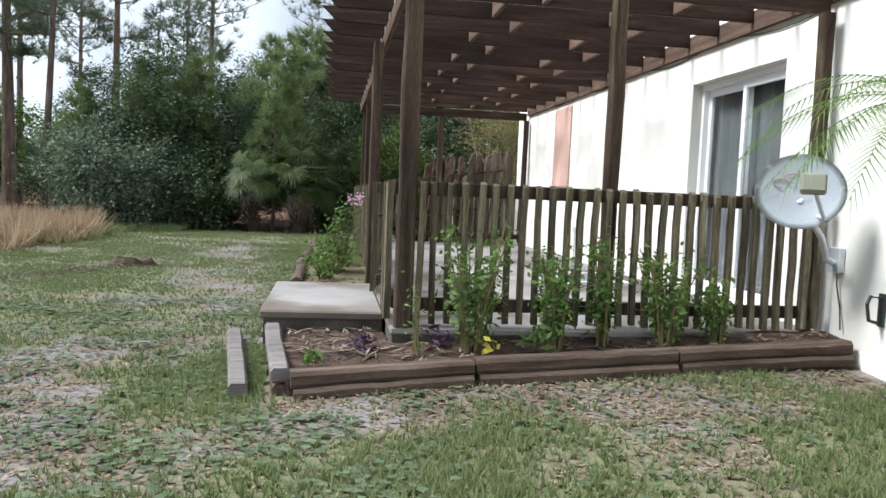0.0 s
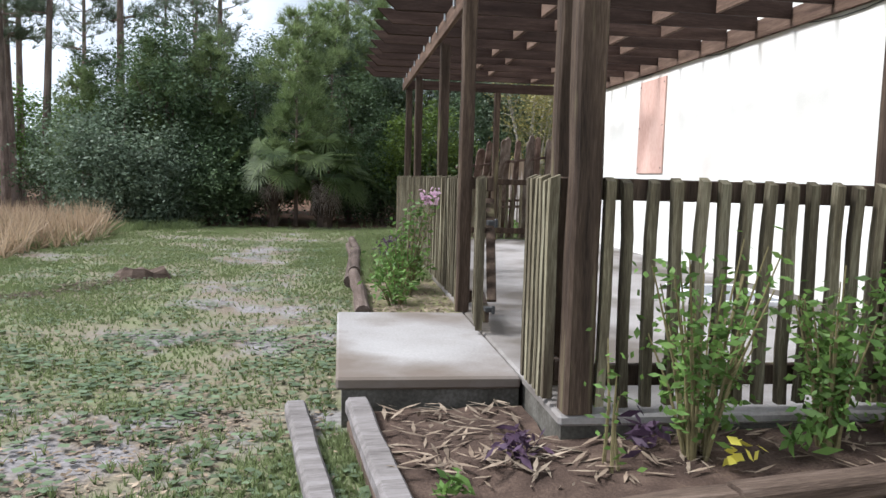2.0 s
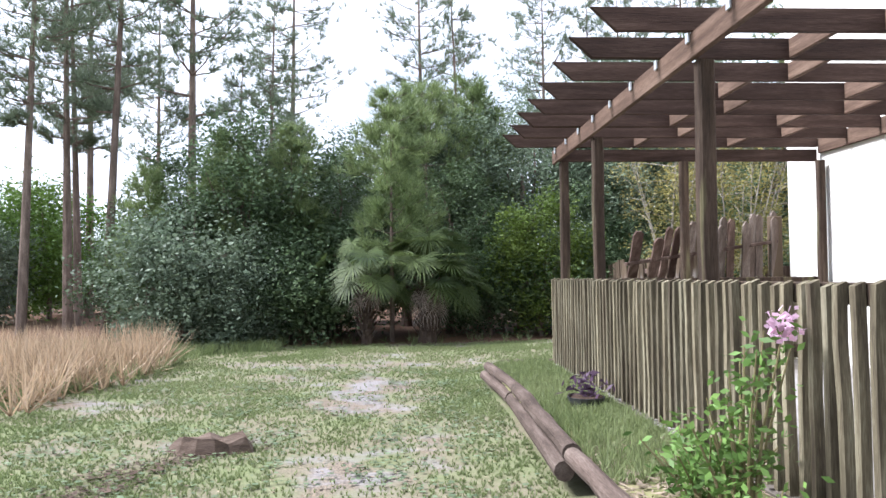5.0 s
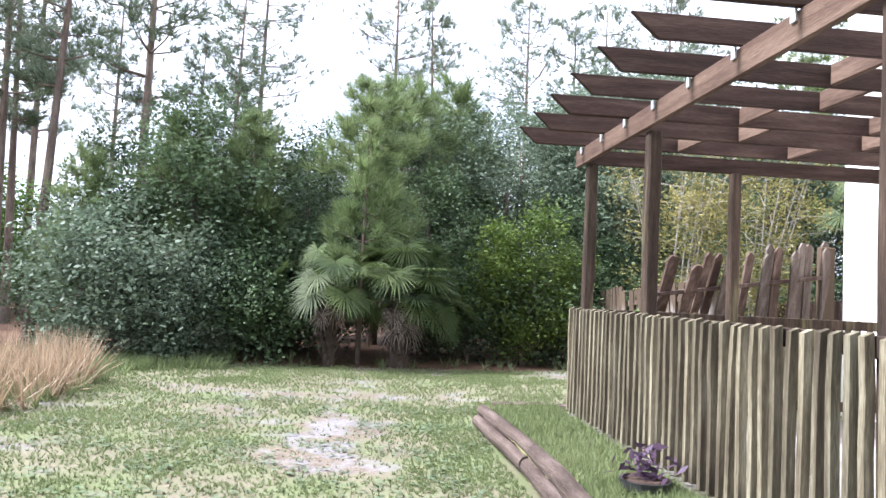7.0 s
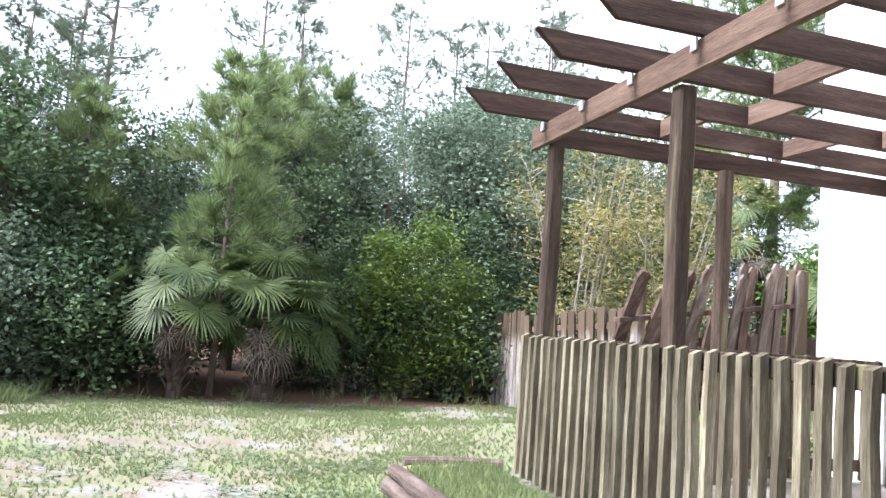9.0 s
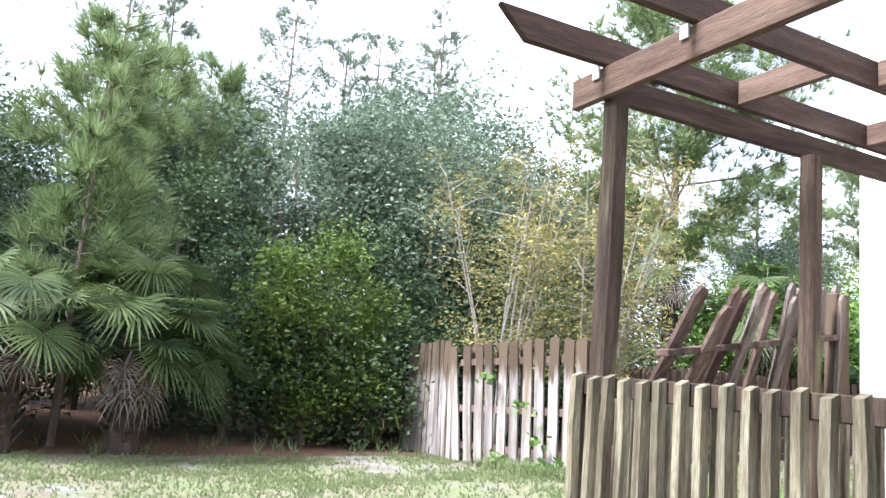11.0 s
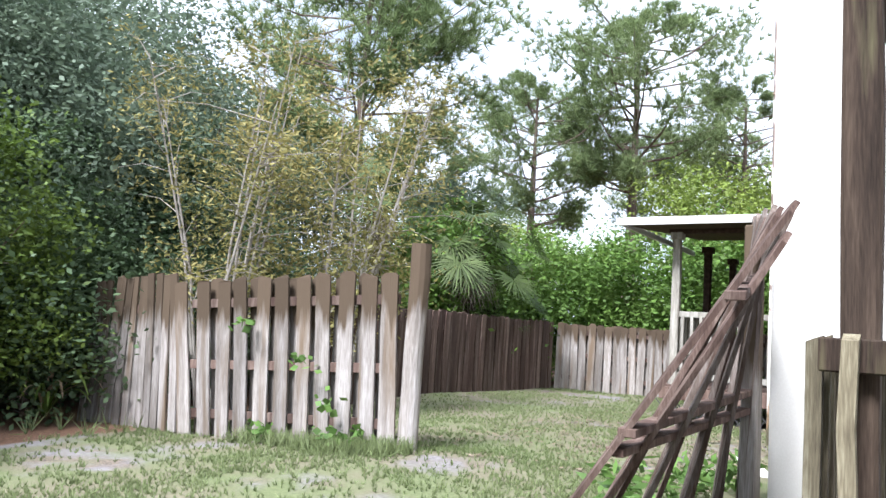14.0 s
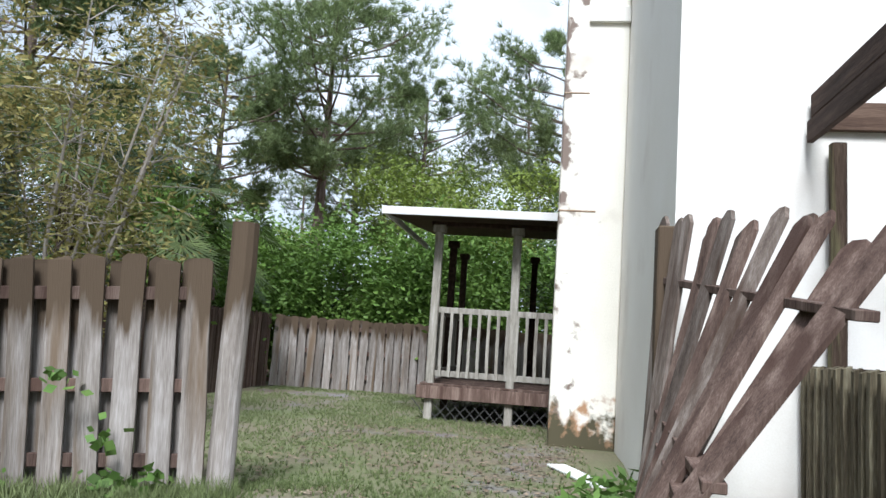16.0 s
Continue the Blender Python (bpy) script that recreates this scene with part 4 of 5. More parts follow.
# ---- satellite dish and patio objects ----
def satellite_dish():
    base = Vector((WX, 6.33, 0.86))
    t = thing("satellite_dish", base, "light grey satellite dish on a wall arm by the railing", "satellite dish")
    n = Vector((-0.52, -0.80, 0.22)).normalized()
    c = Vector((3.17, 6.10, 1.32)) - base
    q = n.to_track_quat("Z", "Y").to_matrix().to_4x4()
    m = Matrix.Translation(c) @ q
    bm = bmesh.new()
    rows = []
    for j in range(7):
        k = j / 6
        rows.append([bm.verts.new(m @ Vector((0.285 * k * math.cos(a), 0.26 * k * math.sin(a), 0.055 * (k * k - 1)))) for a in (2 * math.pi * i / 40 for i in range(40))] if j else [bm.verts.new(m @ Vector((0, 0, -0.055)))])
    for i in range(40):
        bm.faces.new((rows[0][0], rows[1][i], rows[1][(i + 1) % 40]))
        for a, b in zip(rows[1:], rows[2:]):
            bm.faces.new((a[i], b[i], b[(i + 1) % 40], a[(i + 1) % 40]))
    bmesh.ops.solidify(bm, geom=bm.faces[:], thickness=0.008)
    part("reflector", bm, M_dish, t, smooth=True)
    bm = bmesh.new()
    for k in range(2):
        pts = [m @ Vector((-0.12 + 0.07 * k + 0.05 * math.cos(a), 0.06 + 0.035 * k + 0.03 * math.sin(a), -0.028)) for a in (0.5 + 0.4 * i for i in range(12))]
        tube(bm, pts, [0.005] * 12, 5)
    part("printed_mark", bm, M_dishmark, t, "dark printed swirl mark")
    bm = bmesh.new()
    tube(bm, [m @ Vector((0.12, -0.16, -0.03)), m @ Vector((0.15, -0.20, 0.12)), m @ Vector((0.08, -0.06, 0.33))], [0.014, 0.014, 0.014], 8)
    arm = part("feed_arm", bm, M_dish, t)
    bm = bmesh.new()
    block(bm, (0.0, -0.10, 0.30), (0.15, 0.02, 0.40), 0.012, m)
    bmesh.ops.create_cone(bm, cap_ends=True, segments=12, radius1=0.03, radius2=0.036, depth=0.08, matrix=m @ Matrix.Translation((0.03, -0.02, 0.27)))
    part("receiver", bm, M_lnb, arm, "olive grey receiver head")
    bm = bmesh.new()
    tube(bm, [c + Vector((0.02, 0.03, -0.06)), Vector((-0.22, -0.1, 0.14)), Vector((-0.13, -0.03, 0.0)), Vector((-0.04, 0, -0.04))], [0.022] * 4, 10)
    part("mast", bm, M_steel, t)
    bm = bmesh.new()
    block(bm, (-0.05, -0.06, -0.10), (-0.003, 0.06, 0.08), 0.006)
    part("wall_bracket", bm, M_steel, t)
    bm = bmesh.new()
    tube(bm, [(-0.02, 0.0, -0.08), (-0.03, -0.03, -0.2), (-0.015, -0.06, -0.35), (-0.03, -0.1, -0.5)], [0.006] * 4, 6)
    part("coax_cable", bm, M_black, t)


satellite_dish()
t = thing("hose_hanger", (WX, 5.86, 0.55), "black metal hose hanger on the stucco wall", "hanger")
bm = bmesh.new()
block(bm, (-0.02, -0.03, -0.10), (-0.003, 0.03, 0.12), 0.004)
part("plate", bm, M_black, t)
bm = bmesh.new()
tube(bm, [(-0.02, 0, 0.09), (-0.10, 0, 0.10), (-0.12, 0, 0.05), (-0.10, 0, -0.06), (-0.02, 0, -0.08)], [0.012] * 5, 8)
part("hook", bm, M_black, t)

t = thing("floor_mat", (2.92, 9.62, SLAB), "dark flat panel with a white edge lying on the patio", "mat")
bm = bmesh.new()
block(bm, (-0.30, -0.48, 0.001), (0.30, 0.48, 0.028), 0.006)
part("panel", bm, M_curtain, t)
for lo, hi in (((-0.34, -0.52, 0.001), (-0.302, 0.52, 0.04)), ((0.302, -0.52, 0.001), (0.34, 0.52, 0.04)), ((-0.30, 0.482, 0.001), (0.30, 0.52, 0.04)), ((-0.30, -0.52, 0.001), (0.30, -0.482, 0.04))):
    bm = bmesh.new()
    block(bm, lo, hi, 0.004)
    part("edge", bm, M_white, t)
bm = bmesh.new()
tube(bm, [(0.50, 6.93, SLAB + 0.02), (0.50, 6.93, SLAB + 0.72), (0.54, 6.93, SLAB + 0.74)], [0.006] * 3, 6)
tagged(part("drop_bolt", bm, M_black), "thin black metal drop bolt by the gate opening", "bolt")
bm = bmesh.new()
block(bm, (-0.5, -0.09, 0.24), (0.5, 0.09, 0.262), 0.006, Matrix.Translation((5.35, 16.72, 0.01)) @ Matrix.Rotation(0.35, 4, "Z"))
tagged(part("scrap_board", bm, M_metalroof), "white scrap board lying in the grass", "board")


# ---- plants ----
def fast_mesh(name, verts, quads, mat):
    """Mesh from arrays: verts (n, 3), quads (m, 3 or 4)."""
    me = bpy.data.meshes.new(name)
    k = quads.shape[1]
    me.vertices.add(len(verts))
    me.vertices.foreach_set("co", np.asarray(verts, dtype=np.float32).ravel())
    me.loops.add(quads.size)
    me.loops.foreach_set("vertex_index", quads.astype(np.int32).ravel())
    me.polygons.add(len(quads))
    me.polygons.foreach_set("loop_start", np.arange(0, quads.size, k, dtype=np.int32))
    me.update(calc_edges=True)
    me.validate()
    me.materials.append(mat)
    return me


def unit(rng, n):
    v = rng.normal(size=(n, 3))
    return v / np.linalg.norm(v, axis=1)[:, None]


def leaf_quads(rng, pos, size, slim=0.5, up=0.3):
    """A rhombic leaf at each place, turned at random."""
    n = len(pos)
    a = unit(rng, n)
    a[:, 2] *= 0.7
    b = np.cross(a, unit(rng, n) + np.array([0, 0, up]))
    b /= np.linalg.norm(b, axis=1)[:, None] + 1e-9
    s = (size * rng.uniform(0.6, 1.3, n))[:, None]
    v = np.stack([pos - a * s * 0.5, pos + b * s * slim * 0.5, pos + a * s * 0.5, pos - b * s * slim * 0.5], 1).reshape(-1, 3)
    return v, np.arange(4 * n).reshape(-1, 4)


def crown_points(rng, blobs, clusters, per, spread):
    """Leaf places in clusters on the outer part of a union of ellipsoids (centre, radii)."""
    vol = np.array([b[1][0] * b[1][1] * b[1][2] for b in blobs]) ** 0.67
    pick = rng.choice(len(blobs), clusters, p=vol / vol.sum())
    c = np.array([b[0] for b in blobs], dtype=float)[pick]
    rad = np.array([b[1] for b in blobs], dtype=float)[pick]
    u = unit(rng, clusters)
    k = rng.uniform(0.25, 1.0, clusters) ** 0.45 * rng.uniform(0.85, 1.12, clusters)
    centres = c + u * rad * k[:, None]
    heads = centres[rng.integers(0, clusters, max(4, clusters // 9))]
    near = heads[rng.integers(0, len(heads), clusters)] + rng.normal(scale=0.24, size=(clusters, 3)) * np.array([1.1, 1.1, 0.7])
    centres = np.where(rng.uniform(size=(clusters, 1)) < 0.72, near, centres)
    p = np.repeat(centres, per, 0) + rng.normal(scale=spread, size=(clusters * per, 3)) * np.array([1, 1, 0.75])
    return centres, p


def limbs(bm, base, centres, r0, rng, n=14):
    for c in centres[rng.choice(len(centres), min(n, len(centres)), replace=False)]:
        mid = Vector(base).lerp(Vector(c), 0.5) + Vector((rng.uniform(-0.2, 0.2), rng.uniform(-0.2, 0.2), 0.25))
        tube(bm, [base, mid, c], [r0, r0 * 0.55, r0 * 0.15], 5)


def leafy_tree(name, at, height, blobs, clusters, per, size, mat, label, seed, trunk=0.12, spread=0.17, bark=M_bark, slim=0.5, category="tree", nlimb=14, group=""):
    rng = np.random.default_rng(seed)
    t = thing(name, at, label, category, group)
    centres, p = crown_points(rng, blobs, int(clusters * 1.35), per, spread)
    inner = np.concatenate([np.array(c) + unit(rng, 260) * np.array(r) * rng.uniform(0.2, 0.8, 260)[:, None] for c, r in blobs])
    p = np.concatenate([p, np.repeat(inner, 4, 0) + rng.normal(scale=0.2, size=(len(inner) * 4, 3))])
    p = p[p[:, 2] > 0.02]
    bm = bmesh.new()
    top = Vector((rng.uniform(-0.2, 0.2), rng.uniform(-0.2, 0.2), height * 0.62))
    pts = [Vector((0, 0, -0.1)), Vector((rng.uniform(-.1, .1), rng.uniform(-.1, .1), height * 0.22)), top * 0.65, top]
    tube(bm, pts, [trunk * 1.25, trunk, trunk * 0.75, trunk * 0.35], 8)
    limbs(bm, tuple(top * 0.55), centres, trunk * 0.45, rng, nlimb)
    part("trunk", bm, bark, t)
    v, q = leaf_quads(rng, p, size, slim, 1.1)
    part("crown", fast_mesh("crown", v, q, mat), mat, t)
    return t


def tuft_tris(rng, pos, direction, length, per, width, fan=0.75):
    """Needles fanning out of each place along a direction."""
    n = len(pos)
    p = np.repeat(pos, per, 0)
    d = np.repeat(direction, per, 0) + rng.normal(scale=fan, size=(n * per, 3))
    d /= np.linalg.norm(d, axis=1)[:, None]
    s = np.cross(d, unit(rng, n * per))
    s /= np.linalg.norm(s, axis=1)[:, None] + 1e-9
    ln = (length * rng.uniform(0.7, 1.15, n * per))[:, None]
    v = np.stack([p - s * width, p + s * width, p + d * ln], 1).reshape(-1, 3)
    return v, np.arange(3 * n * per).reshape(-1, 3)


def pine(name, at, height, crown_from, reach, whorls, tufts, mat, label, seed, trunk=0.14, length=0.26, width=0.007, per=16, flat=0.0, group="", lean=0.0, fan=0.75, tip=0.35):
    """A pine: straight trunk, whorls of limbs, needle tufts along the outer limbs."""
    rng = np.random.default_rng(seed)
    t = thing(name, at, label, "tree", group)
    bm = bmesh.new()
    top = Vector((lean, rng.uniform(-0.2, 0.2), height))
    steps = 6
    tube(bm, [top * (i / steps) - Vector((0, 0, 0.1)) for i in range(steps + 1)], [trunk * (1.1 - 0.95 * i / steps) for i in range(steps + 1)], 8)
    pos, dirs = [], []
    for w in range(whorls):
        f = w / max(1, whorls - 1)
        z = height * (crown_from + (1 - crown_from) * f)
        k = 4 if f < 0.9 else 3
        for b in range(k):
            a = rng.uniform(0, 2 * math.pi)
            prof = (1 - f) ** 0.75 if not flat else math.sqrt(max(0.05, 1 - (2 * f - 0.85) ** 2)) * flat
            ln = reach * (0.18 + prof) * rng.uniform(0.6, 1.1)
            root = top * (z / height)
            end = root + Vector((math.cos(a) * ln, math.sin(a) * ln, ln * rng.uniform(0.1, 0.55)))
            mid = root.lerp(end, 0.5) + Vector((0, 0, -0.08 * ln))
            tube(bm, [root, mid, end], [max(0.012, trunk * 0.22 * (1 - 0.6 * f)), trunk * 0.13, 0.006], 5)
            for _ in range(int(tufts * (1 - 0.45 * f)) + 1):
                s = rng.uniform(tip, 1.0)
                c = mid.lerp(end, (s - 0.5) * 2) if s > 0.5 else root.lerp(mid, s * 2)
                c = c + Vector(rng.normal(scale=0.16 * (0.3 + ln * 0.45), size=3))
                pos.append(c)
                dirs.append((end - root).normalized() * 0.6 + Vector((0, 0, 0.55)))
    part("trunk", bm, M_bark, t)
    v, q = tuft_tris(rng, np.array(pos), np.array(dirs), length, per, width, fan)
    part("crown", fast_mesh("crown", v, q, mat), mat, t)
    return t


def fan_frond(rng, root, aim, length, blades=26, droop=0.35, petiole=0.55):
    """One fan leaf as triangles: blades radiating from the petiole's tip."""
    root, aim = np.array(root, dtype=float), np.array(aim, dtype=float)
    aim /= np.linalg.norm(aim)
    hub = root + aim * petiole + np.array([0, 0, -0.04])
    side = np.cross(aim, [0, 0, 1.0])
    side /= np.linalg.norm(side) + 1e-9
    dip = rng.uniform(0.3, 1.7)
    v, f = [], []
    w0 = 0.012
    v += [root - side * w0, root + side * w0, hub + side * w0 * 0.7, hub - side * w0 * 0.7]
    f += [(0, 1, 2), (0, 2, 3)]
    aim = aim + np.array([0, 0, -dip])
    aim /= np.linalg.norm(aim)
    nrm = np.cross(side, aim)
    for i in range(blades):
        a = math.radians(-125 + 250 * i / (blades - 1)) + rng.uniform(-0.04, 0.04)
        d = aim * math.cos(a) + side * math.sin(a) + nrm * 0.12
        ln = length * (0.72 + 0.28 * math.cos(a * 0.7)) * rng.uniform(0.9, 1.08)
        s = np.cross(d, nrm)
        s /= np.linalg.norm(s) + 1e-9
        w = 0.017 * length / 0.6
        m = hub + d * ln * 0.55 + np.array([0, 0, -droop * 0.12 * ln])
        e = hub + d * ln + np.array([0, 0, -droop * ln * rng.uniform(0.6, 1.2)])
        k = len(v)
        v += [hub, m - s * w, m + s * w, e]
        f += [(k, k + 1, k + 2), (k + 1, k + 3, k + 2)]
    return v, f


def fan_palm(at, heart, fronds, size, label, seed, dead=10, trunk=0.16):
    rng = np.random.default_rng(seed)
    t = thing("fan_palm", at, label, "palm", "palmetto palms")
    bm = bmesh.new()
    tube(bm, [(0, 0, -0.1), (0.04, 0.02, heart * 0.5), (0, 0, heart)], [trunk * 1.25, trunk, trunk * 0.9], 10)
    for i in range(46):
        a, z = i * 2.4, heart * (0.06 + 0.94 * i / 46)
        o = Vector((math.cos(a), math.sin(a), 0))
        bar(bm, o * trunk * 0.7 + Vector((0, 0, z - 0.05)), o * (trunk + 0.12) + Vector((0, 0, z + 0.16)), 0.06, 0.018, 0)
    part("trunk", bm, M_boot, t, "trunk ringed with old leaf bases")
    for kind, count, mat in (("frond", fronds, M_palm), ("dead_frond", dead, M_deadpalm)):
        for i in range(count):
            a = i * 2.399 + rng.uniform(-0.3, 0.3)
            el = rng.uniform(-0.35, 1.25) if kind == "frond" else rng.uniform(-1.3, -0.55)
            aim = (math.cos(a) * math.cos(el), math.sin(a) * math.cos(el), math.sin(el))
            v, f = fan_frond(rng, (0, 0, heart), aim, size * (0.75 if kind == "frond" else 0.42) * rng.uniform(0.75, 1.2), 30 if kind == "frond" else 15, 0.16 if kind == "frond" else 0.5, size * rng.uniform(0.7, 1.5) * (1 if kind == "frond" else 0.55))
            mat = M_palm_new if kind == "frond" and i % 8 == 3 else mat
            part(kind, fast_mesh(kind, np.array(v), np.array(f), mat), mat, t)
    return t


# young pine, palmettos, shrubs at the lawn's edge
G = ground_z
N = pine("young_pine", (-1.5, 22.5, 0), 5.0, 0.34, 0.95, 14, 15, M_needle, "bushy young pine with long green needles", 1, 0.05, 0.30, 0.008, 26, flat=0.85, fan=0.5, tip=0.4)
fan_palm((-0.8, 22.0, 0), 1.25, 42, 0.74, "palmetto palm with dead hanging fronds", 2, 22)
fan_palm((-2.0, 21.9, 0), 1.25, 24, 0.66, "palmetto palm with dead hanging fronds", 3, 10, 0.09)
fan_palm((10.5, 22.95, 0.1), 2.6, 26, 0.9, "palmetto palm behind the back fence", 4, 14)
fan_palm((11.7, 23.0, 0.1), 1.6, 14, 0.8, "low palmetto palm behind the back fence", 5, 6)
fan_palm((9.4, 24.3, 0.1), 3.5, 18, 0.8, "tall palmetto palm behind the back fence", 15, 8)
leafy_tree("lime_shrub", (1.75, 23.5, 0.05), 3.0, [((0, 0, 1.5), (0.8, 0.7, 0.9)), ((-0.55, -0.2, 2.2), (0.5, 0.5, 0.55)), ((0.25, -0.1, 2.75), (0.45, 0.45, 0.4)), ((0.75, -0.3, 1.9), (0.5, 0.5, 0.5)), ((-0.8, -0.1, 1.35), (0.5, 0.5, 0.45)), ((0.55, -0.4, 1.0), (0.6, 0.5, 0.6)), ((-0.2, -0.4, 0.6), (0.7, 0.5, 0.5))], 210, 26, 0.085, M_lime, "ragged yellow-green shrub at the wood's edge", 21, 0.05, 0.13, category="shrub")


def strap_plant(at, seed):
    rng = np.random.default_rng(seed)
    t = thing("strap_leaf_plant", at, "pale arching strap-leaved plant beside the fence end", "plant")
    for i in range(26):
        a, ln, rise = i * 2.399, rng.uniform(0.5, 0.95), rng.uniform(0.5, 1.15)
        v, f = [], []
        d, sd = np.array([math.cos(a), math.sin(a), 0]), np.array([-math.sin(a), math.cos(a), 0])
        for k in range(8):
            u = k / 7
            c = d * ln * u * 0.75 + np.array([0, 0, rise * (u * 1.5 - 1.25 * u * u)])
            w = 0.022 * (1 - u) ** 0.5 + 0.002
            v += [c - sd * w, c + sd * w + np.array([0, 0, 0.006])]
        for k in range(7):
            f.append((2 * k, 2 * k + 1, 2 * k + 3, 2 * k + 2))
        mat = M_dry if i % 3 == 0 else M_lime
        part("leaf_blade", fast_mesh("leaf_blade", np.array(v), np.array(f), mat), mat, t)


strap_plant((2.75, 23.15, 0.08), 91)


def thin_tree(at, height, seed, label):
    rng = np.random.default_rng(seed)
    t = thing("yellowing_tree", at, label, "tree")
    bm = bmesh.new()
    tips = []
    for i in range(9):
        a, r = rng.uniform(0, 6.28), rng.uniform(0.3, 1.25)
        h = height * rng.uniform(0.6, 1.0)
        pts = [Vector((0.12 * math.cos(a), 0.12 * math.sin(a), -0.05)), Vector((r * 0.45 * math.cos(a), r * 0.45 * math.sin(a), h * 0.45)), Vector((r * math.cos(a + .3), r * math.sin(a + .3), h))]
        tube(bm, pts, [0.028, 0.018, 0.005], 6)
        for _ in range(16):
            s = rng.uniform(0.35, 1.0)
            c = pts[0].lerp(pts[1], s * 2) if s < 0.5 else pts[1].lerp(pts[2], s * 2 - 1)
            e = c + Vector((rng.normal() * 0.45, rng.normal() * 0.45, rng.uniform(-0.25, 0.5)))
            m = c.lerp(e, 0.5) + Vector((0, 0, 0.08))
            tube(bm, [c, m, e], [0.008, 0.005, 0.002], 4)
            tips += [m.lerp(e, k) for k in (0.1, 0.5, 0.9)]
    part("trunk", bm, M_twig, t, "thin pale bare stems")
    tips = np.array(tips)
    p = np.repeat(tips, 19, 0) + rng.normal(scale=0.15, size=(len(tips) * 19, 3))
    v, q = leaf_quads(rng, p, 0.088, 0.28, 0)
    part("crown", fast_mesh("crown", v, q, M_gold), M_gold, t)


thin_tree((4.4, 22.6, 0.05), 5.0, 31, "thin multi-stemmed tree with sparse yellowing leaves")
thin_tree((5.5, 21.7, 0.05), 4.3, 32, "thin multi-stemmed tree with sparse yellowing leaves")
leafy_tree("undergrowth_shrub", (4.6, 24.2, 0), 2.2, [((0, 0, 1.0), (1.8, 1.0, 1.1))], 300, 24, 0.09, M_oak, "dark green undergrowth behind the fence", 33, 0.04, 0.2, category="shrub")

# oaks massed behind
A = leafy_tree("oak_tree", (1.9, 26.6, 0), 6.4, [((0, 0, 4.0), (2.6, 2.2, 2.7)), ((-1.4, 0.2, 4.4), (1.5, 1.5, 1.5)), ((1.5, 0.2, 4.6), (1.5, 1.5, 1.6)), ((-1.6, -0.3, 2.5), (1.7, 1.7, 2.2)), ((1.7, -0.4, 2.7), (1.8, 1.6, 2.2)), ((0.3, -1.2, 1.6), (2.2, 1.2, 1.5))], 900, 34, 0.105, M_oak2, "dense grey-green oak massed at the wood's edge", 41, 0.14, 0.19)
B = leafy_tree("oak_tree", (-4.6, 23.6, 0), 5.2, [((0, 0, 3.0), (1.7, 1.6, 2.2)), ((-1.1, -0.4, 1.6), (1.4, 1.2, 1.6)), ((1.1, -0.3, 1.4), (1.3, 1.2, 1.4))], 620, 32, 0.108, M_oak, "dense dark-leaved oak at the wood's edge", 42, 0.1, 0.17)
C = leafy_tree("tall_shrub", (-5.7, 22.3, -0.1), 3.2, [((0, 0, 1.5), (1.5, 1.3, 1.5)), ((0.9, -0.4, 1.0), (1.0, 1.0, 1.0))], 420, 30, 0.105, M_oak2, "grey-green shrub at the lawn's edge", 43, 0.05, 0.2, category="shrub")


def repeat(ob, spots):
    for x, y, z, rz, s in spots:
        o = copy_thing(ob, pose(x, y, z, 0, 0, rz))
        o.scale = (s, s, s)


repeat(A, [(7.4, 30.2, 0, 40, 1.4), (10.2, 31.5, 0, 190, 1.3), (4.6, 27.6, 0, 70, 1.08), (-1.2, 27.6, 0, 150, 0.9), (8.2, 28.0, 0, 210, 0.95), (-4.4, 29.5, 0, 20, 0.85), (12, 30, 0, 100, 1.0), (1.6, 32, 0, 300, 1.1), (16, 27, 0, 50, 0.9)])
repeat(B, [(-3.0, 24.6, 0, 120, 0.9), (-0.2, 24.6, 0, 80, 0.8), (3.2, 25.0, 0, 200, 0.75), (-6.4, 25.0, 0, 10, 0.9), (6.3, 25.4, 0, 260, 0.85), (19, 16, 0, 10, 1.1), (17.5, 13, 0, 100, 1.1), (20, 10, 0, 30, 1.2)])
repeat(C, [(-4.5, 22.2, -.1, 80, 0.7), (-14.5, 31, -.1, 130, 1.2)])
# low shrubs in the darker oak leaf: gloom under the canopy put into colour
D = leafy_tree("dark_shrub", (-4.0, 22.7, 0), 2.6, [((0, 0, 1.4), (1.2, 1.0, 1.1)), ((0.7, -0.3, 0.9), (0.8, 0.8, 0.8))], 330, 30, 0.10, M_oak, "green shrub under the trees, canopy shade put into its dark leaves", 46, 0.05, 0.18, category="shrub")
repeat(D, [(0.7, 23.9, 0, 20, 0.95), (2.7, 24.3, 0, 300, 1.0), (7.5, 24.2, 0, 90, 1.0), (-2.8, 23.6, 0, 150, 0.9), (4.2, 24.8, 0, 200, 1.0)])
V = leafy_tree("vine_hedge", (13.9, 23.4, 0.1), 3.4, [((0, 0, 2.0), (1.9, 1.2, 1.7)), ((1.2, -0.5, 1.7), (1.3, 1.2, 1.6)), ((-1.2, -0.2, 1.6), (1.3, 1.0, 1.4))], 620, 24, 0.13, M_vine, "bright green vine-covered hedge behind the fence", 44, 0.06, 0.22, category="hedge")
repeat(V, [(15.3, 21.2, 0.1, 80, 1.05), (16.0, 18.6, 0.1, 170, 1.1), (11.6, 24.3, 0.1, 240, 1.0), (17.0, 16.0, 0.1, 20, 1.1)])
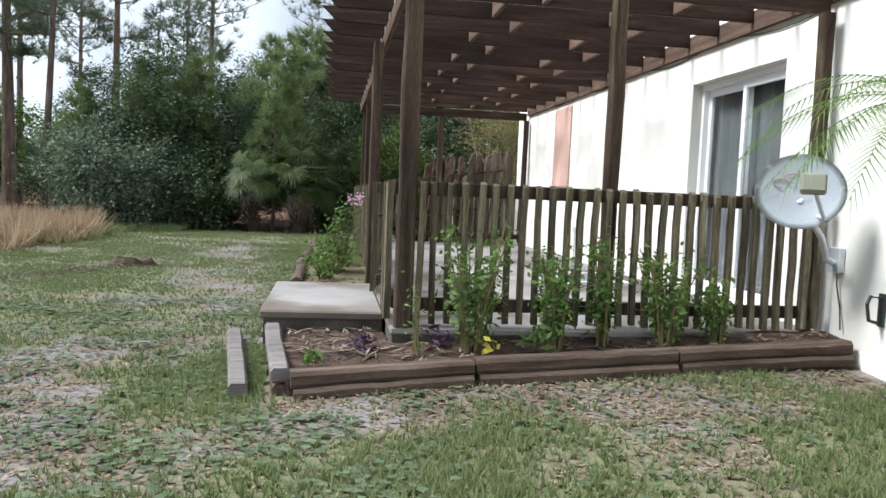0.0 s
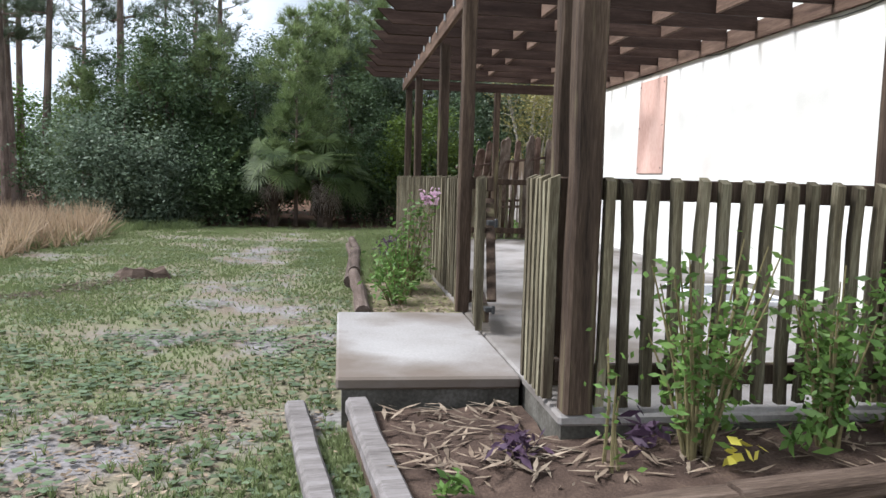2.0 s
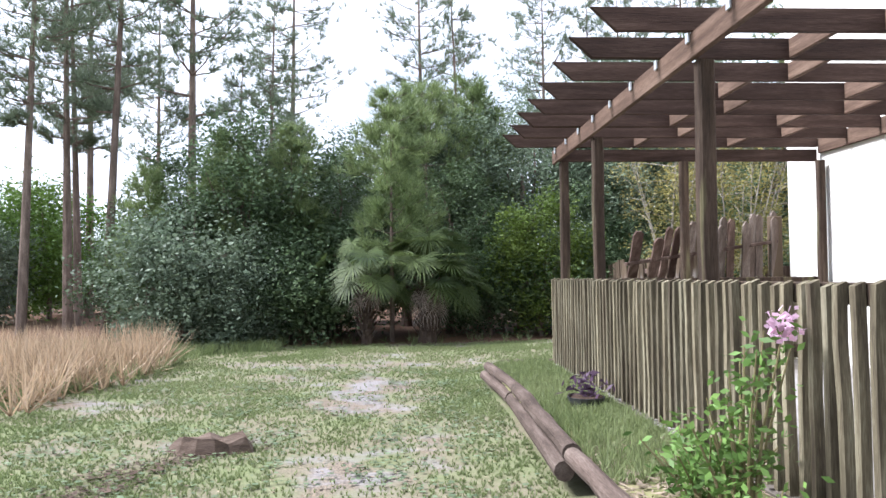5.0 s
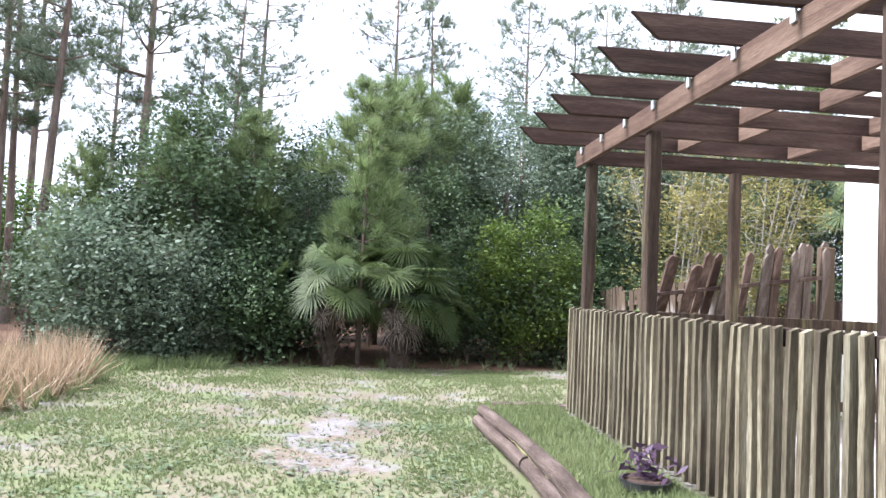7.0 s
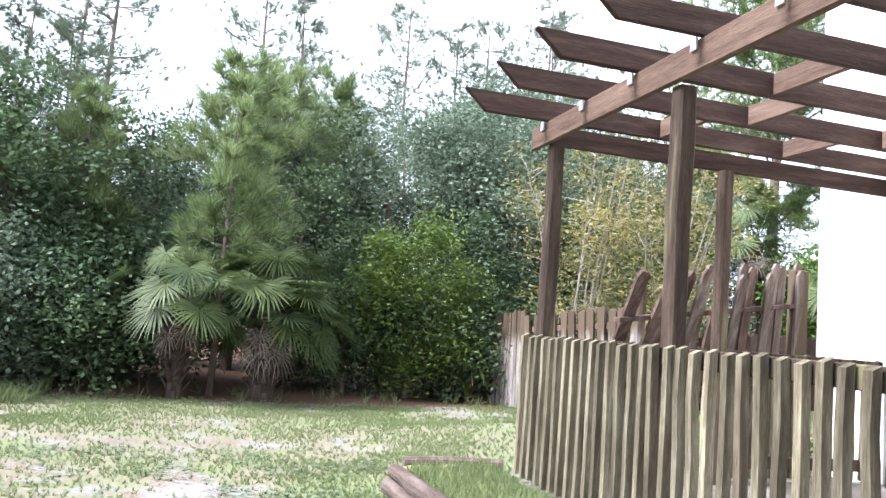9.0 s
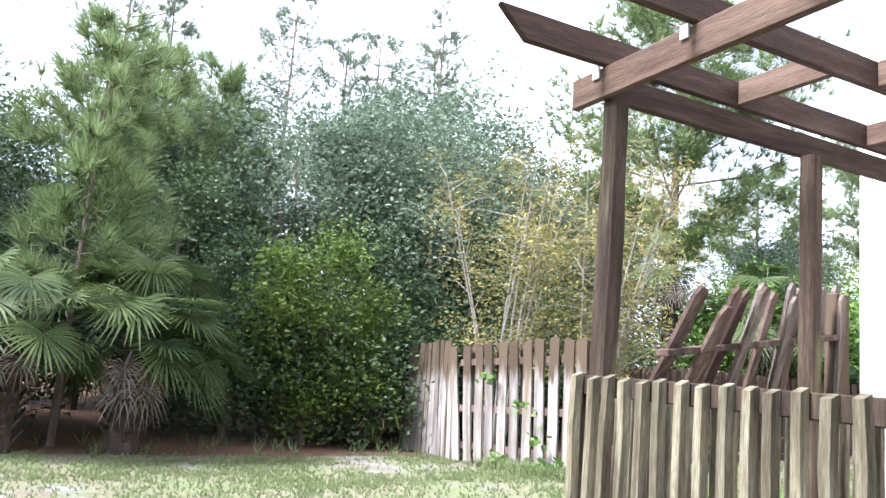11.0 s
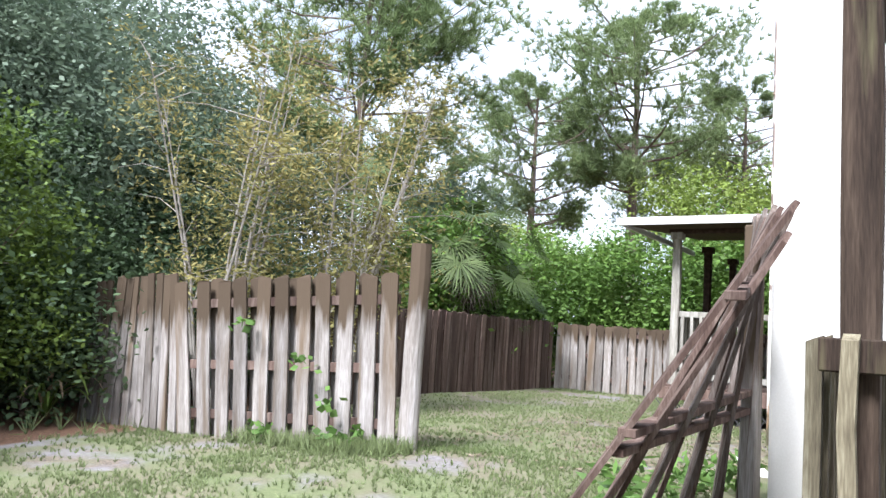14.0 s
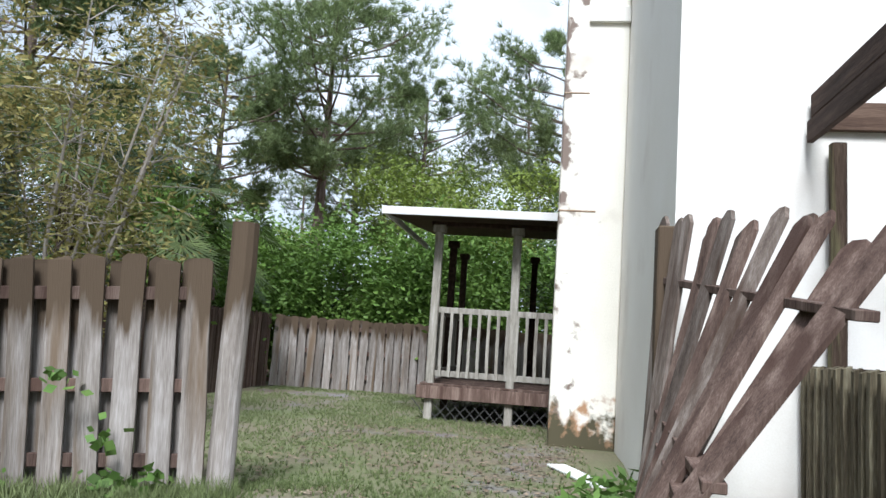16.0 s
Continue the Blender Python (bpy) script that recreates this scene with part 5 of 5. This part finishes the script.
Y = leafy_tree("yellow_green_tree", (18.6, 20.4, 0.1), 6.2, [((0, 0, 4.2), (2.2, 2.0, 1.8)), ((0.8, -1.6, 3.8), (1.8, 1.6, 1.6)), ((0, 0.6, 2.4), (1.8, 1.8, 1.4))], 560, 22, 0.13, M_lime_tree, "yellow-green leafy tree behind the side fence", 45, 0.1, 0.26)
repeat(Y, [(21.5, 17.0, 0.1, 140, 1.1)])

repeat(N, [(-0.7, 25.2, 0, 90, 1.15), (0.6, 27.0, 0, 200, 1.25), (-3.7, 23.6, 0, 30, 0.9), (-4.9, 23.2, 0, 150, 0.85), (-6.6, 23.0, 0, 250, 0.7)])

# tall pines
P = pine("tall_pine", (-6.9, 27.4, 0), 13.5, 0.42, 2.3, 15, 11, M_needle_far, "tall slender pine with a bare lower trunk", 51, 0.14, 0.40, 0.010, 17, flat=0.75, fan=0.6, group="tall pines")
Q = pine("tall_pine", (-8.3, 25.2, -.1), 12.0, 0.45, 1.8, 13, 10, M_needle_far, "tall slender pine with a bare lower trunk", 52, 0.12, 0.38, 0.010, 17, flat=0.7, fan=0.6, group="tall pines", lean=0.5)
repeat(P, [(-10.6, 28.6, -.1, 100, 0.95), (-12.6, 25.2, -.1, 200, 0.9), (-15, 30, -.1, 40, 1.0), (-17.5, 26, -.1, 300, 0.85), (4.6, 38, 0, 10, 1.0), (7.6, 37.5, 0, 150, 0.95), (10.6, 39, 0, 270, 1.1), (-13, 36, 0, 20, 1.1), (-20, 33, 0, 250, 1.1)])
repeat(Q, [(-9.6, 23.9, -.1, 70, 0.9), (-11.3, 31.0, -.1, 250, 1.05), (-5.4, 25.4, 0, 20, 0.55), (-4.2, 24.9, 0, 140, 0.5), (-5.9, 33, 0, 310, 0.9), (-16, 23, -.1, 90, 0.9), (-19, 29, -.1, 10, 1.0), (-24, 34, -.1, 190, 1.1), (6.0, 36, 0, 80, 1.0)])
R = pine("broad_pine", (13.2, 28.4, 0), 12.4, 0.38, 3.0, 16, 70, M_needle, "broad-crowned pine behind the fence", 53, 0.2, 0.34, 0.014, 18, flat=1.0, tip=0.5)
S = pine("round_pine", (27.6, 26.2, 0), 14.6, 0.50, 4.2, 13, 68, M_needle, "round-crowned tall pine beyond the yard", 54, 0.30, 0.40, 0.016, 18, flat=1.0, tip=0.6)
repeat(S, [(25.4, 29.5, 0, 120, 0.78), (33, 23.0, 0, 220, 0.85), (29.5, 16.6, 0, 40, 0.95), (36, 27, 0, 90, 0.8)])
repeat(R, [(19.5, 31, 0, 90, 0.7)])

# far wood closing the view
far = np.random.default_rng(77)
for i in range(30):
    src = (C, Y, P, Q, V)[int(far.integers(0, 5))]
    if i < 8:
        x, y = far.uniform(-30, -10), far.uniform(32, 44)
        src = (C, V)[i % 2]
    elif i < 21:
        x, y = far.uniform(-48, 26), far.uniform(41, 56)
    else:
        x, y = far.uniform(34, 48), far.uniform(-5, 40)
    o = copy_thing(src, pose(x, y, 0, 0, 0, far.uniform(0, 360)))
    s = far.uniform(1.2, 1.7)
    o.scale = (s, s, s)


# flowering shrubs of the beds
def bed_shrub(at, height, width, stems, leaves, seed, label, flowers=0, size=0.075):
    rng = np.random.default_rng(seed)
    t = thing("flowering_shrub" if flowers else "bed_shrub", at, label, "shrub", "" if flowers else "bed shrubs")
    bm = bmesh.new()
    pts_all, tips = [], []
    for i in range(stems):
        a = rng.uniform(0, 6.28)
        r, h = width * rng.uniform(0.15, 1.0), height * rng.uniform(0.55, 1.0)
        p = [Vector((0.04 * math.cos(a), 0.04 * math.sin(a), -0.03)), Vector((r * 0.5 * math.cos(a), r * 0.5 * math.sin(a), h * 0.5)), Vector((r * math.cos(a), r * math.sin(a), h))]
        tube(bm, p, [0.009, 0.006, 0.003], 5)
        tips.append(p[2])
        for _ in range(int(leaves * 2.3)):
            s = rng.uniform(0.25, 1.02)
            c = p[0].lerp(p[1], s * 2) if s < 0.5 else p[1].lerp(p[2], s * 2 - 1)
            pts_all.append(c + Vector(rng.normal(scale=0.045, size=3)))
    part("stem", bm, M_stem, t)
    v, q = leaf_quads(rng, np.array(pts_all), size * 0.66, 0.4)
    part("foliage", fast_mesh("foliage", v, q, M_rose), M_rose, t)
    tips.sort(key=lambda p: -p.z)
    for p in tips[:flowers]:
        pp = np.array(p)[None, :] + rng.normal(scale=0.03, size=(34, 3))
        v, q = leaf_quads(rng, pp, 0.046, 0.8)
        part("flower", fast_mesh("flower", v, q, M_petal), M_petal, t, "pale pink blossom")


for k, (x, y, h, w) in enumerate(((0.98, 6.18, 0.86, 0.30), (1.56, 6.2, 0.78, 0.2), (1.9, 6.24, 0.76, 0.14), (2.32, 6.2, 0.68, 0.24), (2.72, 6.2, 0.48, 0.16))):
    bed_shrub((x, y, bed_z(x, y)), h, w, 24 if w > 0.16 else 14, 15, 200 + k, "leafy green rose shrub in the mulch bed", 0, 0.088)
bed_shrub((0.62, 6.15, bed_z(0.6, 6.15)), 0.5, 0.06, 3, 7, 210, "thin young rose shoot in the mulch bed")
bed_shrub((0.12, 9.8, 0.25), 0.86, 0.26, 13, 15, 211, "straggly shrub with pale pink blossoms", 2, 0.09)
bed_shrub((0.10, 10.1, 0.25), 0.40, 0.34, 22, 14, 212, "low leafy green shrub in the side bed", 0, 0.095)
bed_shrub((0.02, 9.35, 0.25), 0.30, 0.25, 14, 10, 213, "low leafy green shrub in the side bed", 0, 0.09)


def little_plant(name, at, mat, n, size, spread, seed, label, slim=0.3):
    rng = np.random.default_rng(seed)
    p = rng.normal(scale=spread, size=(n, 3)) * np.array([1, 1, 0.8]) + np.array([0, 0, spread * 1.2])
    v, q = leaf_quads(rng, p, size, slim, 0)
    ob = new(name, fast_mesh(name, v, q, mat))
    ob.location = at
    tagged(ob, label, "plant", kind="stuff")


little_plant("purple_plant", (0.28, 6.25, 0.17), M_purple, 60, 0.09, 0.05, 1, "small dark purple bedding plant in mulch")
little_plant("purple_plant", (0.80, 6.28, 0.19), M_purple, 40, 0.09, 0.045, 2, "small dark purple bedding plant in mulch")
t = thing("plant_bowl", (0.2, 12.8, 0.25), "low dark plastic planter bowl in the side bed", "planter")
bm = bmesh.new()
tube(bm, [(0, 0, 0), (0, 0, 0.05), (0, 0, 0.10)], [0.10, 0.14, 0.15], 18)
part("bowl", bm, M_black, t)
bm = bmesh.new()
tube(bm, [(0, 0, 0.101), (0, 0, 0.108)], [0.135, 0.13], 18)
part("soil", bm, M_mulch, t)
little_plant("purple_plant", (0.2, 12.8, 0.34), M_purple, 90, 0.1, 0.07, 3, "dark purple bedding plant beside the logs")
little_plant("yellow_seedling", (1.08, 6.04, 0.22), M_yellow, 12, 0.06, 0.03, 4, "yellow-leaved seedling in the mulch bed", 0.7)
little_plant("green_seedling", (-0.02, 5.95, 0.15), M_rose, 40, 0.07, 0.035, 5, "small green seedling in the mulch bed")
little_plant("green_seedling", (1.4, 6.1, 0.24), M_rose, 40, 0.1, 0.045, 6, "broad-leaved green seedling in the mulch bed")
for k, (x, y) in enumerate(((3.2, 16.75), (3.5, 16.62), (2.8, 16.9), (3.9, 16.55))):
    little_plant("corner_weed", (x, y, G(x, y) + 0.02), M_rose, 90, 0.12, 0.1, 60 + k, "green weed clump at the foot of the wall", 0.3)
for k, (x, y, z, n) in enumerate(((3.22, 19.55, 0.02, 34), (3.18, 20.3, 0.02, 30), (3.2, 19.9, 0.62, 16), (3.3, 19.35, 0.02, 26), (3.12, 20.55, 0.95, 14), (3.22, 19.62, 0.30, 14))):
    little_plant("fence_vine", (x - 0.10, y, G(x, y) + z), M_rose, n, 0.085, 0.07, 40 + k, "green vine creeping up the fence foot", 0.8)



def feather_palm(at, seed):
    rng = np.random.default_rng(seed)
    t = thing("feather_palm", at, "small feather-leaved palm by the house wall", "palm")
    h = 1.6
    bm = bmesh.new()
    tube(bm, [(0, 0, -0.1), (0.02, 0, h * 0.5), (0, 0, h)], [0.07, 0.055, 0.05], 10)
    part("trunk", bm, M_bark, t)
    for i in range(26):
        a = i * 2.399
        el = rng.uniform(0.1, 1.2)
        v, f = [], []
        ln = rng.uniform(0.85, 1.1)
        pts = [np.array([math.cos(a) * ln * s * math.cos(el * (1 - 0.5 * s)), math.sin(a) * ln * s * math.cos(el * (1 - 0.5 * s)), h + ln * (s * math.sin(el) - 0.75 * s * s)]) for s in np.linspace(0, 1, 30)]
        for k in range(2, 29):
            d = pts[k + 1] - pts[k]
            sd = np.cross(d, [0, 0, 1.0])
            sd /= np.linalg.norm(sd) + 1e-9
            for sg in (1, -1):
                e = pts[k] + sd * sg * 0.21 * math.sin(math.pi * (0.15 + 0.8 * k / 29)) + d * 3 + np.array([0, 0, -0.05])
                b = len(v)
                v += [pts[k], pts[k] + d * 0.28, e]
                f += [(b, b + 1, b + 2)]
        for k in range(29):
            b = len(v)
            v += [pts[k] + np.array([0, 0, 0.006]), pts[k] - np.array([0, 0, 0.006]), pts[k + 1]]
            f += [(b, b + 1, b + 2)]
        part("frond", fast_mesh("frond", np.array(v), np.array(f), M_rose), M_rose, t)


feather_palm((3.30, 5.15, 0.2), 8)


# ---- grass and litter ----
def free_ground(x, y):
    if x > 3.6 and y < 16.6:
        return False
    if -0.3 < x < 3.7 and front_line(x) - 0.06 < y < 8.85 or -0.45 < x < 0 and 6.97 < y < 8.82:
        return False
    if -0.3 < x < 3.7 and 8.8 <= y < 15.8:
        return False
    return True


def scatter(name, n, box, size, mat, label, seed, kind, mask=None, rise=0.0, slim=0.4):
    rng = np.random.default_rng(seed)
    x0, y0, x1, y1 = box
    pos = []
    while len(pos) < n:
        x, y = rng.uniform(x0, x1), rng.uniform(y0, y1)
        if free_ground(x, y) and (mask is None or mask(x, y) > rng.uniform(0, 1)):
            pos.append((x, y, ground_z(x, y)))
    pos = np.array(pos)
    if kind == "blade":
        d = np.tile(np.array([[0, 0, 1.0]]), (n, 1))
        v, q = tuft_tris(rng, pos, d, size, 6, 0.0035 + size * 0.012, 0.45)
    else:
        pos[:, 2] += rise + rng.uniform(0.004, 0.02, n)
        v, q = leaf_quads(rng, pos, size, slim, 4.0)
        v = v.reshape(-1, 4, 3)
        mid = v[:, :, 2].mean(1, keepdims=True)
        v[:, :, 2] = mid + (v[:, :, 2] - mid) * 0.25
        v = v.reshape(-1, 3)
    ob = new(name, fast_mesh(name, v, q, mat))
    return tagged(ob, label, "grass" if kind == "blade" else "litter", kind="stuff")


def turf(x, y):
    return (0.04 + 0.96 * lush(x, y) ** 1.6) * (1 - woods(x, y))


scatter("lawn_grass", 16000, (-3.2, 2.4, 3.6, 7.5), 0.06, M_grass, "short green grass tufts on the lawn", 1, "blade", turf)
scatter("lawn_grass", 30000, (-6.5, 7.5, 0, 16), 0.034, M_grass, "short green grass tufts on the lawn", 2, "blade", turf)
scatter("lawn_grass", 26000, (-6.5, 16, 4, 22.3), 0.042, M_grass, "short green grass tufts on the lawn", 3, "blade", turf)
scatter("lawn_grass", 12000, (3.6, 16.6, 13, 22), 0.04, M_grass, "short green grass tufts in the back yard", 4, "blade", turf)
scatter("tall_grass", 420, (2.9, 18.8, 3.36, 20.6), 0.15, M_grass, "taller grass along the fence foot", 5, "blade")
scatter("dry_grass", 1500, (-9.5, 14.0, -4.8, 19.6), 0.72, M_dry, "tall dry tan grass at the lawn's edge", 6, "blade", lambda x, y: clamp(1.2 * (-5.2 - 0.35 * max(0, 16.5 - y) - x) + 0.5 + 1.4 * noise.noise((x * 0.9, y * 0.9, 6.0))) * clamp(0.6 + 1.5 * noise.noise((x * 2.2, y * 2.2, 8.0))))
scatter("edge_weeds", 1300, (-9.5, 15.5, -4.6, 20.0), 0.3, M_grass, "weeds among the dry grass", 18, "blade", lambda x, y: clamp(0.9 * (-4.9 - 0.35 * max(0, 16.5 - y) - x) + 0.4))
scatter("edge_weeds", 1900, (-9.5, 19.0, 3, 23.0), 0.24, M_grass, "weeds along the wood's edge", 7, "blade", lambda x, y: (1 if x < -3.6 and y > 19.8 + 0.35 * (x + 6) else 0.06 * clamp((y - 21.6) / 0.3)))
scatter("leaf_litter", 9500, (-3, 2.6, 3.6, 8), 0.05, M_litter, "dead brown leaves strewn on the lawn", 8, "leaf", lambda x, y: 1.02 - lush(x, y))
scatter("leaf_litter", 4200, (-5, 8, 0, 20), 0.042, M_litter, "dead brown leaves strewn on the lawn", 9, "leaf", lambda x, y: 1.05 - lush(x, y))
scatter("leaf_litter", 3000, (0.6, 4.9, 3.6, 6.1), 0.05, M_litter, "dead brown leaves along the bed edging", 13, "leaf")
scatter("lawn_weeds", 7000, (-3.6, 2.4, 3.6, 9.5), 0.062, M_weed, "small broad-leaved weeds in the lawn", 10, "leaf", lambda x, y: clamp(0.5 + 1.6 * noise.noise((x * 1.9, y * 1.9, 11.0))) * (0.25 if x > 0.6 else 1), 0.014, 0.8)
scatter("lawn_weeds", 4500, (-4.5, 9.5, 0, 18), 0.05, M_weed, "small broad-leaved weeds in the lawn", 15, "leaf", lambda x, y: clamp(0.3 + 1.6 * noise.noise((x * 1.9, y * 1.9, 11.0))), 0.012, 0.8)
scatter("straw_litter", 2600, (-3.2, 2.6, 3.6, 6.4), 0.11, M_straw, "dry straw and twigs strewn on the soil", 16, "leaf", lambda x, y: 1.02 - lush(x, y), 0.006, 0.09)
scatter("straw_litter", 2200, (3.6, 16.6, 9, 19.5), 0.07, M_litter, "dead leaves strewn on the back yard", 17, "leaf", lambda x, y: 1.02 - lush(x, y), 0.004, 0.4)
scatter("debris_ridge", 1300, (-4.9, 9.5, -2.2, 13.0), 0.065, M_mulch, "dark bark debris in a line on the lawn", 12, "leaf", lambda x, y: math.exp(-((x + 2.7 + (12.75 - y) * 0.5 + 0.25 * noise.noise((x, y * 1.5, 4.0))) / (0.22 + 0.16 * noise.noise((x * 2, y * 2, 9.0)))) ** 2), 0.01, 0.4)


def bed_grass(name, n, box, size, mat, label, seed, z_of, kind):
    rng = np.random.default_rng(seed)
    x = rng.uniform(box[0], box[2], n)
    y = rng.uniform(box[1], box[3], n)
    pos = np.stack([x, y, np.array([z_of(a, b) for a, b in zip(x, y)])], 1)
    if kind == "blade":
        v, q = tuft_tris(rng, pos, np.tile(np.array([[0, 0, 1.0]]), (n, 1)), size, 6, 0.003 + size * 0.012, 0.5)
    else:
        pos[:, 2] += rng.uniform(0.005, 0.03, n)
        v, q = leaf_quads(rng, pos, size, 0.12, 5.0)
        v = v.reshape(-1, 4, 3)
        mid = v[:, :, 2].mean(1, keepdims=True)
        v[:, :, 2] = mid + (v[:, :, 2] - mid) * 0.3
        v = v.reshape(-1, 3)
    tagged(new(name, fast_mesh(name, v, q, mat)), label, "grass" if kind == "blade" else "litter", kind="stuff")


def side_z(x, y):
    return 0.24 + 0.05 * (x + 0.2)


bed_grass("bed_grass", 3600, (-0.18, 10.6, 0.46, 16.0), 0.09, M_grass, "green grass in the raised side bed", 21, side_z, "blade")
bed_grass("bed_straw", 1800, (-0.18, 8.85, 0.46, 11.5), 0.11, M_straw, "dry straw and twigs in the side bed", 22, side_z, "leaf")
bed_grass("bed_twigs", 330, (-0.1, 6.0, 3.6, 6.4), 0.14, M_straw, "pale dry twigs on the mulch", 23, bed_z, "leaf")
bed_grass("bed_twigs", 130, (-0.25, 6.1, 0.44, 6.95), 0.16, M_straw, "pale dry twigs on the mulch", 24, lambda x, y: 0.16 + 0.03 * x, "leaf")
